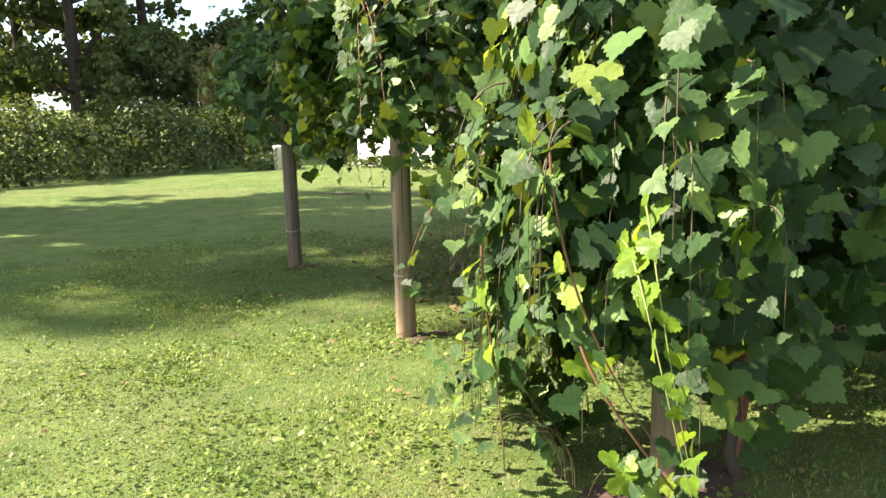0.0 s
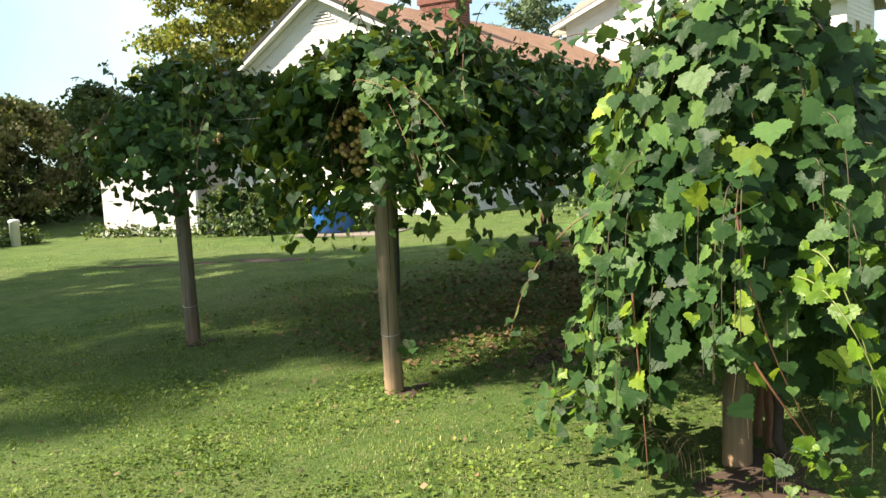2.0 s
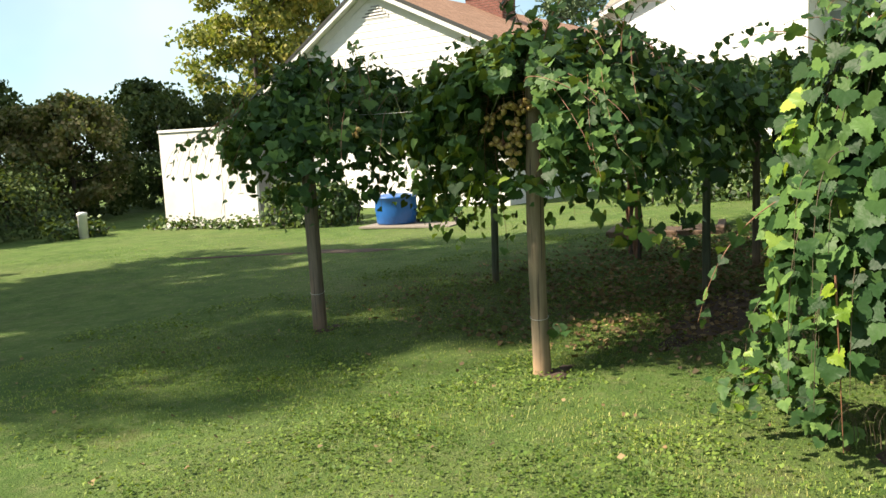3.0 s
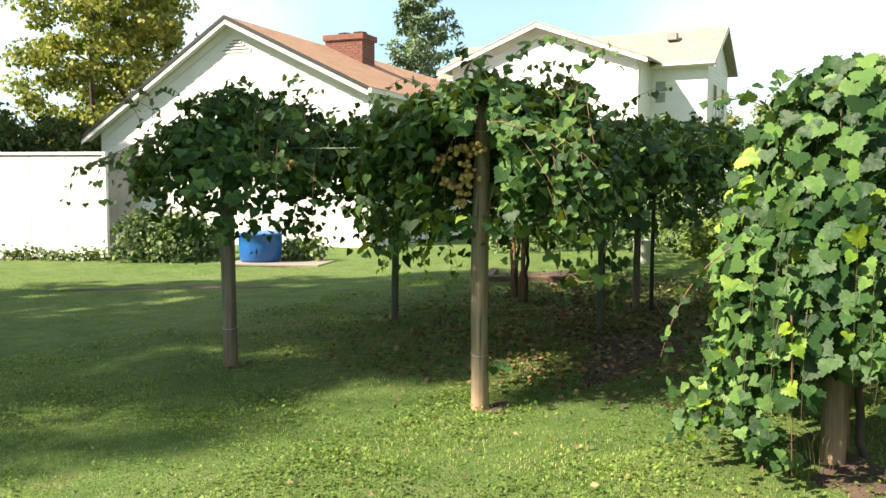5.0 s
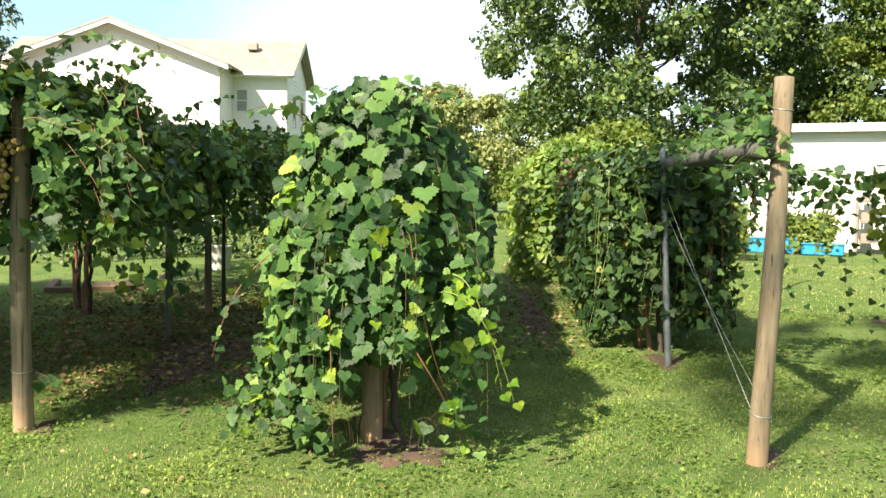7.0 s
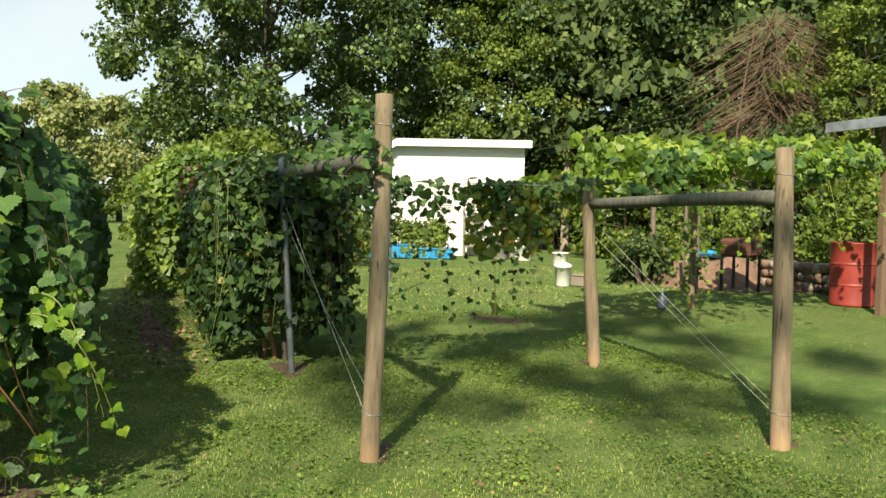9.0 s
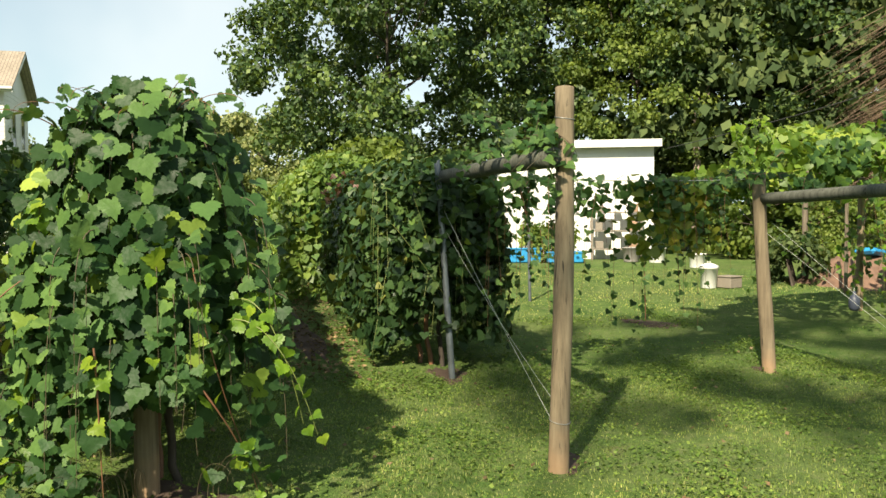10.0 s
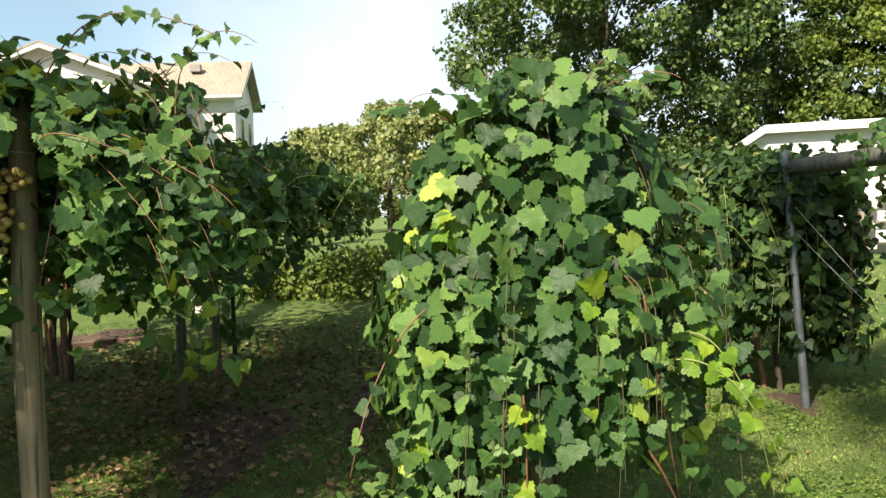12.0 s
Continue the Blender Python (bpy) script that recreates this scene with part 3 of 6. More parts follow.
def post(x, y, h, r, material, label, lean=(0, 0), rings=(), cap=False, name="vine_post"):
    """A round post set in the ground, slightly irregular, with wire rings."""
    ob = base(name, pose(x, y, G(x, y)), label, "post", "trellis posts")
    zs = np.linspace(-0.1, h, 16)
    wob = np.stack([lean[0] * zs / h + 0.008 * np.sin(zs * 2.3 + x), lean[1] * zs / h + 0.008 * np.cos(zs * 1.9 + y), zs], 1)
    rad = r * (1.06 - 0.1 * zs / h + 0.03 * np.sin(zs * 5 + x))
    v, f = tube_np(wob, rad, 14)
    top = np.arange(len(v) - 14, len(v))
    mesh = mesh_np("post_shaft", np.concatenate([v, wob[-1:] + (0, 0, 0.012)]), f, True)
    bm = bmesh.new()
    bm.from_mesh(mesh)
    bm.verts.ensure_lookup_table()
    for i in range(14):
        bm.faces.new((bm.verts[int(top[i])], bm.verts[int(top[(i + 1) % 14])], bm.verts[len(v)]))
    bmesh.ops.recalc_face_normals(bm, faces=bm.faces)
    for s in [f for f in bm.faces if len(f.verts) == 4]:
        s.smooth = True
    bm.to_mesh(mesh)
    bm.free()
    mesh.materials.append(material)
    shaft = new("post_shaft", mesh)
    shaft.parent = ob
    for z in rings:
        a = np.linspace(0, 2 * math.pi, 25)
        c = np.array([np.interp(z, zs, wob[:, 0]), np.interp(z, zs, wob[:, 1])])
        rr = np.interp(z, zs, rad) + 0.003
        ring = new("wire_ring", tubes("wire_ring", [(np.stack([c[0] + rr * np.cos(a), c[1] + rr * np.sin(a), z + 0.012 * np.sin(a + 1)], 1), 0.0026)], 5))
        ring.data.materials.append(M_WIRE)
        ring.parent = ob
    return ob


post(2.14, 7.49, 2.3, 0.062, M_POST_GREY, "grey weathered round wooden vine post on the lawn", (0.0, 0.02), (0.36,))
post(2.15, 4.86, 2.33, 0.062, M_POST, "pale weathered round wooden vine post under hanging grapes", (0.0, 0.0), (0.42, 2.05))
post(2.29, 2.5, 2.1, 0.068, M_POST, "thick weathered round wooden post inside a leafy vine mound")
post(2.16, 0.0, 2.45, 0.062, M_POST, "tall bare weathered round wooden end post with a wire ring", (0.22, -0.12), (0.32, 2.25))
post(1.62, -2.91, 2.17, 0.068, M_POST, "bare pale round wooden end post with a wire ring", (0.16, -0.1), (0.25, 1.98))
post(4.62, -3.12, 1.98, 0.066, M_POST, "round wooden post carrying the end of a beam", (0.02, 0.1))
post(4.98, 0.04, 2.12, 0.031, M_STEEL, "slim galvanised steel pole at the end of a vine row", (0.14, 0.12), name="steel_pole")
post(5.38, 5.22, 2.0, 0.04, M_POST_GREEN, "slim green treated wooden vine stake in shade", (0, 0), name="vine_stake")
post(4.75, 7.54, 2.0, 0.04, M_POST_GREEN, "slim green treated wooden vine stake in shade", (0, 0), name="vine_stake")
post(6.8, 5.33, 2.0, 0.042, M_POST_GREY, "dark grey wooden vine stake in shade", (0, 0), name="vine_stake")
post(6.93, 5.18, 2.0, 0.024, M_DARK_STEEL, "thin black steel vine stake in shade", (0, 0), name="vine_stake")


def beam(a, b, r, label):
    ob = base("trellis_beam", Matrix.Identity(4), label, "beam", "trellis beams")
    a, b = np.array(a), np.array(b)
    t = np.linspace(0, 1, 14)[:, None]
    p = a + (b - a) * t + 0.006 * np.sin(t * 5) * (0, 0, 1)
    p = np.concatenate([p[:1], p, p[-1:]])
    rad = r * (1 + 0.03 * np.sin(0.7 * np.arange(16)))
    rad[0] = rad[-1] = 0.002
    k = child("beam_pole", tubes("beam_pole", [(p, rad)], 12), M_BEAM, ob)
    return ob


beam((2.3, -0.02, 2.0), (5.02, 0.1, 2.02), 0.065, "round grey-green wooden beam between post and pole")
beam((1.78, -2.98, 1.82), (4.66, -3.05, 1.79), 0.056, "round grey-green wooden beam between two posts")


def wire(a, b, sag, r, name, label, material=M_WIRE):
    a, b = np.array(a, float), np.array(b, float)
    t = np.linspace(0, 1, 16)[:, None]
    p = a + (b - a) * t - np.array((0, 0, 1)) * sag * 4 * t * (1 - t)
    ob = child(name, tubes(name, [(p, r)], 5), material, None)
    return tagged(ob, label, "wire", "trellis wires")


wire((2.25, 0.03, 0.33), (5.1, 0.12, 1.75), 0.02, 0.0018, "guy_wire", "pale cord brace from post foot to pole", M_CORD)
wire((2.25, -0.07, 0.33), (5.1, 0.08, 1.5), 0.05, 0.0016, "guy_wire", "pale cord brace from post foot to pole", M_CORD)
wire((1.7, -2.87, 0.28), (4.62, -3.08, 1.45), 0.0, 0.0016, "guy_wire", "pale cord brace from post foot to post", M_CORD)
wire((1.7, -2.95, 0.28), (4.62, -3.15, 1.55), 0.03, 0.0016, "guy_wire", "pale cord brace from post foot to post", M_CORD)
wire((5.1, 0.15, 2.05), (4.66, -3.02, 1.98), 0.04, 0.004, "trellis_wire", "thin steel trellis wire")
for y, h in ((7.5, 2.12), (4.9, 2.12), (2.42, 2.1)):
    wire((2.15, y, h), (9.5, y + 0.3, h + 0.2), 0.02, 0.004, "trellis_wire", "thin steel trellis wire")
wire((2.2, 4.86, 2.02), (2.19, 7.49, 2.02), 0.06, 0.0018, "trellis_wire", "thin steel trellis wire")

wire((19.6, -9.8, 3.6), (12.0, -18.0, 6.6), 0.25, 0.012, "overhead_cable", "dark overhead cable running from the shed into the trees", M_DARK_STEEL)

# ---- vines ----


def vine(x, y, label, cloud, pieces=260, size=0.12, material=M_LEAF, trunk=None, rough=0.6, lift=0.3, sunward=0.0):
    """A grapevine: twisted trunk, hanging foliage, and its foremost leaves one by one."""
    ob = base("grapevine", pose(x, y, G(x, y)), label, "grapevine", "grapevines")
    pos, nrm = (np.concatenate(a) for a in zip(*cloud))
    keep = unveiled(pos)
    pos, nrm = pos[keep], nrm[keep]
    order = np.argsort(pos[:, 0] + 0.25 * rng.uniform(0, 1, len(pos)))
    pos, nrm = pos[order], nrm[order]
    fr = leaf_frames(nrm, 0.8, rough, lift, sunward)
    sz = size * rng.uniform(0.55, 1.3, len(pos))
    k = pieces
    leaf_pieces(pos[:k], tuple(a[:k] for a in fr), sz[:k], ob, ONE_SHADED if material == M_LEAF_SHADED else None)
    near = pos[k:, 0] < x + 0.7
    for w, tv, tf in ((near, LEAF_V, LEAF_F), (~near, MID_V, MID_F)):
        if w.any():
            child("foliage", leaf_mesh("foliage", pos[k:][w], tuple(a[k:][w] for a in fr), sz[k:][w], tv, tf), material, ob, kind="stuff")
    if trunk:
        x, y = trunk
        lines = []
        for k in range(3):
            a = np.array((x + 0.12 * k + 0.1, y + 0.1 * (k - 1), G(x, y) - 0.05))
            lines.append((bezier(a, a + (0.05, 0.1, 0.7), a + (0.0, -0.1, 1.2), a + (0.3 * k, 0.1 * k, 2.0)) + 0.015 * rng.normal(0, 1, (14, 3)), np.linspace(0.028, 0.014, 14)))
        child("trunk", tubes("trunk", lines[:1], 7), M_BARK, ob)
        child("cane", tubes("cane", lines[1:], 6), M_CANE, ob)
    return ob


# Dense mound that hangs to the ground and runs back as a hedge.
vine_c = vine(2.25, 2.42, "dense green grapevine hanging to the ground over its post", [
    curtain(5600, 2.1, 2.5, 2.46, 0.52, 0.42, 2.27, 1.1, 0.38, 0.42, 0.05, 1.0, gaps=0.02),
    curtain(11500, 2.5, 10.5, 2.58, 0.62, 0.25, 2.12, 1.1, 0, 0.3, 0.12, 2.0, gaps=-0.25),
], 240, 0.112, trunk=(2.4, 2.45), rough=0.42, lift=0.22, sunward=0.5)
# Inner leaves, their colour darkened to stand for shade in the gaps.
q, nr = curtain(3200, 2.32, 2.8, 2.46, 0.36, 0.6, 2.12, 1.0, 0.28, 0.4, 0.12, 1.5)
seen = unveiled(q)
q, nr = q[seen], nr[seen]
child("foliage", leaf_mesh("foliage", q, leaf_frames(nr), 0.11 * rng.uniform(0.6, 1.2, len(q)), MID_V, MID_F), M_LEAF_SHADED, vine_c, "inner leaves, coloured dark for the shade in the gaps", "stuff")
chains(vine_c, 34, (2.15, 2.46), 0.54, 0.64, 2.36, 1.15, 0.36, 0.108, 0.072)
chains(vine_c, 16, (2.24, 2.46), 0.42, 0.52, 2.32, 1.1, 0.5, 0.105, 0.072)
for k in range(30):
    a = rng.uniform(-1.3, 1.3)
    p = np.array((2.15 - 0.55 * math.cos(a), 2.42 + 0.66 * math.sin(a), rng.uniform(0.8, 1.8)))
    d = np.array((-math.cos(a), math.sin(a), 0)) * rng.uniform(0.02, 0.24)
    e = p + d - (0, 0, rng.uniform(0.3, 0.75))
    shoot(vine_c, bezier(p, p + d, e + (0, 0, 0.3), e), 0.0035, int(rng.integers(5, 10)), 0.092, young=k % 7 == 0, cane=M_CANE_DARK)
for k in range(9):
    a = rng.uniform(-1.2, 1.4)
    p = np.array((2.2 - 0.3 * math.cos(a), 2.42 + 0.35 * math.sin(a), rng.uniform(2.05, 2.24)))
    e = p + np.array((-math.cos(a) * 0.25, math.sin(a) * 0.4, rng.uniform(0.0, 0.16)))
    shoot(vine_c, bezier(p, p + (0, 0, 0.12), e + (0, 0, 0.1), e), 0.003, 6, 0.07)
# Long red canes that reach the ground.
shoot(vine_c, bezier((1.5, 2.15, 1.38), (1.48, 2.1, 1.0), (1.62, 1.98, 0.55), (2.05, 1.84, 0.08)), 0.005, 9, 0.085, True, cane=M_CANE)
shoot(vine_c, bezier((1.6, 2.12, 0.75), (1.6, 2.02, 0.6), (1.75, 1.92, 0.4), (1.95, 1.86, 0.1)), 0.006, 5, 0.08, True, cane=M_CANE)
shoot(vine_c, bezier((1.52, 2.62, 1.0), (1.5, 2.6, 0.8), (1.6, 2.62, 0.5), (1.6, 2.6, 0.12)), 0.006, 7, 0.085, True, cane=M_CANE)
shoot(vine_c, bezier((1.7, 1.95, 1.2), (1.6, 1.82, 1.25), (1.55, 1.7, 0.95), (1.6, 1.62, 0.55)), 0.004, 11, 0.082, True)
shoot(vine_c, bezier((1.65, 2.0, 1.1), (1.55, 1.8, 1.15), (1.5, 1.65, 0.85), (1.55, 1.55, 0.5)), 0.004, 10, 0.085, True)
shoot(vine_c, bezier((1.8, 2.95, 1.35), (1.6, 3.2, 1.2), (1.5, 3.25, 0.9), (1.5, 3.3, 0.7)), 0.004, 11, 0.08)
shoot(vine_c, bezier((2.0, 2.85, 2.1), (1.9, 3.0, 2.2), (1.85, 3.1, 2.2), (1.8, 3.2, 2.15)), 0.004, 9, 0.085)
# Trailing leaves at its foot.
for k in range(46):
    a = rng.uniform(-0.9, 1.2) if k % 3 == 0 else rng.uniform(0.1, 1.9)
    p = np.array((2.1 - 0.3 * math.cos(a), 2.42 + 0.5 * math.sin(a), 0.1))
    e = p + np.array((-math.cos(a), 1.2 * math.sin(a), 0)) * rng.uniform(0.12, 0.5 if a > 0 else 0.35)
    shoot(vine_c, bezier(p, p + (0, 0, 0.3), e + (0, 0, 0.3), e + (0, 0, rng.uniform(0.04, 0.42))), 0.002, 6, 0.095, young=k % 6 == 0, cane=M_CANE_DARK)

# Row with the hanging grapes.
vine_b = vine(2.3, 4.9, "green grapevine on wires with bunches of bronze grapes", [
    umbrella(6400, 2.1, 3.2, 4.9, 0.98, 2.42, 1.78, 1.2, 0.6, 3.0),
    umbrella(13000, 3.0, 12.5, 5.0, 0.85, 2.28, 1.8, 1.25, 0, 3.5, 0.45),
    curtain(3200, 2.4, 12.0, 4.95, 0.75, 1.8, 2.2, 1.9, 0.1, 0.1, 0.06, 3.8),
], 300, 0.082, M_LEAF, trunk=(6.6, 6.9))
vine_a = vine(2.25, 7.55, "green grapevine canopy on wires over a round post", [
    umbrella(4000, 2.1, 3.2, 7.5, 0.9, 2.42, 1.8, 1.35, 0.5, 4.0),
    umbrella(10000, 3.0, 12.0, 7.6, 0.8, 2.28, 1.8, 1.2, 0, 4.5),
    umbrella(3200, 2.7, 9.0, 6.25, 0.8, 2.15, 1.9, 1.3, 0, 4.7, 0.5),
    curtain(4600, 2.8, 11.0, 6.3, 1.2, 1.8, 2.15, 1.88, 0.1, 0.25, 0.12, 4.9, gaps=-0.25),
], 300, 0.08, M_LEAF, trunk=(6.9, 7.2))
for ob, y0, n in ((vine_b, 4.95, 170), (vine_a, 7.5, 140), (vine_a, 6.3, 60)):
    a = np.stack([rng.uniform(1.95, 9.0, n) - 0.1, y0 + rng.normal(0, 0.4, n), rng.uniform(1.8, 2.3, n)], 1)
    b = a + np.stack([rng.uniform(-0.5, 0.35, n), rng.normal(0, 0.4, n), np.where(np.arange(n) % 5 < 2, rng.uniform(0.05, 0.4, n), -rng.uniform(0.1, 0.75, n))], 1)
    sprays(ob, a, b, rng.uniform(0.05, 0.22, n), 12, 0.08)
for ob, y0 in ((vine_b, 4.9), (vine_a, 7.5)):
    for k in range(34):
        y = y0 + rng.uniform(-1.0, 1.0)
        p = np.array((2.1 + rng.uniform(-0.1, 0.5), y, rng.uniform(1.9, 2.3)))
        up = k % 2
        e = p + np.array((rng.uniform(-0.35, 0.0), rng.uniform(-0.55, 0.55), rng.uniform(0.15, 0.45) if up else -rng.uniform(0.3, 0.8)))
        shoot(ob, bezier(p, p + (0, 0, 0.25), (p + e) / 2 + (-0.1, 0, 0.3 if up else 0), e), 0.004, int(rng.integers(7, 12)), 0.08)
shoot(vine_b, bezier((2.15, 4.8, 2.2), (2.1, 4.6, 2.75), (1.9, 4.25, 2.68), (1.9, 3.85, 2.5)), 0.005, 30, 0.08)
shoot(vine_b, bezier((2.2, 4.9, 2.2), (2.1, 4.9, 2.6), (2.0, 5.0, 2.7), (2.0, 4.95, 2.62)), 0.005, 18, 0.1)
shoot(vine_b, bezier((2.1, 4.6, 1.9), (1.8, 4.3, 1.95), (1.7, 4.1, 1.7), (1.75, 4.05, 1.4)), 0.004, 14, 0.085)
shoot(vine_b, bezier((2.05, 5.05, 1.5), (1.85, 5.3, 1.35), (1.8, 5.45, 1.2), (1.8, 5.5, 1.05)), 0.005, 14, 0.085, True)
shoot(vine_b, bezier((2.2, 4.78, 0.34), (2.12, 4.7, 0.42), (2.1, 4.66, 0.42), (2.1, 4.64, 0.36)), 0.003, 4, 0.1)
for k in range(9):
    p = np.array((2.0 + 0.08 * rng.normal(), 5.2 + 0.16 * rng.normal(), rng.uniform(1.4, 1.65)))
    e = np.array((1.98 + 0.1 * rng.normal(), 5.28 + 0.17 * rng.normal(), rng.uniform(0.9, 1.15)))
    shoot(vine_b, bezier(p, p + (-0.05, 0, 0.05), e + (0, 0, 0.2), e), 0.003, 8, 0.085, young=k % 3 > 0)
for k in range(7):
    p = np.array((1.85 + 0.1 * rng.normal(), 4.35 + 0.12 * rng.normal(), 2.05))
    e = np.array((1.55 + 0.08 * rng.normal(), 3.8 + 0.14 * rng.normal(), rng.uniform(1.45, 1.8)))
    shoot(vine_b, bezier(p, p + (-0.1, -0.1, 0.1), e + (0.05, 0.1, 0.25), e), 0.003, 11, 0.085)
for k in range(26):
    y = 4.9 + rng.uniform(-0.75, 1.0)
    p = np.array((2.15 + rng.uniform(-0.1, 0.6), y, rng.uniform(1.6, 1.9)))
    e = p + (rng.normal(-0.05, 0.12), rng.normal(0, 0.15), -rng.uniform(0.2, 0.55))
    shoot(vine_b, bezier(p, p + (-0.05, 0, 0.1), e + (0, 0, 0.3), e), 0.003, 9, 0.09)
for k in range(14):
    p = np.array((2.0 + 0.2 * rng.normal(), 7.6 + 0.4 * rng.normal(), rng.uniform(1.7, 2.0)))
    e = p + (rng.normal(-0.1, 0.12), rng.normal(0.2, 0.3), -rng.uniform(0.4, 0.9))
    shoot(vine_a, bezier(p, p + (-0.05, 0, 0.1), e + (0, 0, 0.3), e), 0.003, 9, 0.085)
for k in range(9):
    y = 7.8 + 0.13 * k
    shoot(vine_a, bezier((2.1, 7.7, 2.0), (1.9, y, 2.5 - 0.1 * k), (1.7, y + 0.25, 2.1), (1.6, y + 0.4, 1.5)), 0.004, 10, 0.1)


def grapes(ob, c, count, spread):
    """A loose cluster of round grapes on thin stalks."""
    top = np.array(c, float)
    q = top + rng.normal(0, 1, (count, 3)) * spread
    lines = [(np.stack([top + (0, 0, spread[2] * 1.6), (top + p) / 2 + (0, 0, 0.01), p]), [0.0022] * 3) for p in q]
    stem = [top + (0, 0, spread[2] * 1.6 + 0.05), top + (0.002, 0, spread[2]), top - (0, 0, 0.5 * spread[2])]
    cl = child("grape_stem", tubes("grape_stem", [(np.stack(stem), [0.003, 0.0026, 0.0016])], 5), M_CANE, ob)
    for ln in lines:
        child("stalk", tubes("stalk", [ln], 4), M_CANE, cl)
    for p in q:
        g = new("grape", GRAPE)
        g.parent = cl
        g.matrix_basis = Matrix.Translation(p) @ Matrix.Scale(float(rng.uniform(0.85, 1.15)), 4)


bm = bmesh.new()
bmesh.ops.create_icosphere(bm, subdivisions=2, radius=0.0195)
for f in bm.faces:
    f.smooth = True
GRAPE = bpy.data.meshes.new("grape")
bm.to_mesh(GRAPE)
bm.free()
GRAPE.materials.append(M_GRAPE)
for c, n, s in (((2.0, 4.9, 1.74), 22, (0.025, 0.05, 0.06)), ((1.98, 4.98, 1.9), 16, (0.03, 0.07, 0.03)), ((2.0, 4.82, 1.93), 12, (0.025, 0.05, 0.03)),
                ((1.98, 5.0, 1.66), 12, (0.03, 0.06, 0.03)), ((2.0, 4.95, 1.53), 7, (0.02, 0.03, 0.025)), ((1.98, 5.14, 1.8), 8, (0.03, 0.03, 0.05)), ((1.95, 4.4, 1.65), 5, (0.02, 0.02, 0.03)), ((2.0, 6.6, 1.8), 5, (0.02, 0.03, 0.03))):
    grapes(vine_b, c, n, s)

# Row behind the steel pole: leaf colour darkened for shade first, then paled for sun.
vine_h = vine(5.2, 0.1, "dense grapevine hedge behind a steel pole, shade darkened into its green", [
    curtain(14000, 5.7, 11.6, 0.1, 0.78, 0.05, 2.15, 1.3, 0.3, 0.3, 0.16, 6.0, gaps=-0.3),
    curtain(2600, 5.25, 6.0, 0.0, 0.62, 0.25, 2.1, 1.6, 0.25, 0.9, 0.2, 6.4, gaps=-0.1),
], 200, 0.09, M_LEAF_SHADED, trunk=(5.5, 0.1))
q = np.array((8.6, 0.75, 2.0)) + rng.normal(0, 1, (46, 3)) * (0.4, 0.1, 0.13)
red_leaf = leafy("reddened_vine_leaves", (0.06, 0.025, 0.015), (0.1, 0.035, 0.02), (0.14, 0.06, 0.03), 0.45, 0.2)
child("foliage", leaf_mesh("foliage", q, leaf_frames(np.tile((-0.7, 0.5, 0.5), (46, 1))), 0.075 * rng.uniform(0.6, 1.2, 46), MID_V, MID_F), red_leaf, vine_h, "reddened leaves", "stuff")
q, nr = curtain(220, 5.2, 5.6, 0.12, 0.4, 0.9, 2.15, 1.8, 0.2, 0.5, 0.1, 6.8)
child("foliage", leaf_mesh("foliage", q, leaf_frames(nr), 0.08 * rng.uniform(0.6, 1.2, len(q)), MID_V, MID_F), M_LEAF, vine_h, "mid green leaves", "stuff")
n = 60
a = np.stack([rng.uniform(5.0, 6.4, n), rng.uniform(-0.75, 0.75, n), rng.uniform(1.2, 2.1, n)], 1)
b = a + np.stack([rng.uniform(-0.3, 0.1, n), rng.normal(0, 0.2, n), np.where(np.arange(n) % 6 == 0, 0.3, -rng.uniform(0.4, 1.1, n))], 1)
sprays(vine_h, a, b, rng.uniform(0.03, 0.15, n), 10, 0.082, M_LEAF_SHADED)
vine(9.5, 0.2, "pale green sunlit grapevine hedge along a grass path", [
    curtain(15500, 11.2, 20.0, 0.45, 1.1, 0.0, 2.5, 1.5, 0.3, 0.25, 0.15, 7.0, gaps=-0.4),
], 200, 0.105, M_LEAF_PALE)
vine_e = vine(5.0, -0.15, "sparse grapevine hanging from a wire, leaves turning yellow", [
    curtain(280, -2.9, -0.1, 4.85, 0.14, 1.25, 1.95, 1.8, 0, 0.7, 0.1, 8.0, "y"),
], 150, 0.09, M_LEAF)
for k in range(52):
    y = -0.35 - 2.5 * rng.uniform(0, 1)
    p = np.array((4.85 + 0.1 * rng.normal(), y, 1.98))
    e = p + (rng.normal(0, 0.1), rng.normal(0, 0.12), -rng.uniform(0.5, 1.5))
    shoot(vine_e, bezier(p, p + (0, 0, 0.1), e + (0, 0, 0.4), e), 0.003, int(rng.integers(7, 13)), 0.085)
q, nr = curtain(330, -2.75, -1.75, 4.9, 0.12, 0.95, 2.0, 1.85, 0, 0.5, 0.1, 8.5, "y")
child("foliage", leaf_mesh("foliage", q, leaf_frames(nr), 0.1 * rng.uniform(0.7, 1.2, len(q))), M_LEAF_FALL, vine_e, "yellowing leaves", "stuff")
for k in range(24):
    p = np.array((2.35 + 0.12 * k * rng.uniform(0.2, 1), 0.0, 2.06))
    e = p + (rng.uniform(-0.25, 0.3), rng.uniform(-0.35, 0.4), rng.uniform(-0.2, 0.35))
    shoot(vine_e, bezier(p, p + (0, 0, 0.2), e + (0, 0, 0.1), e), 0.003, 9, 0.08, cane=M_CANE_DARK)
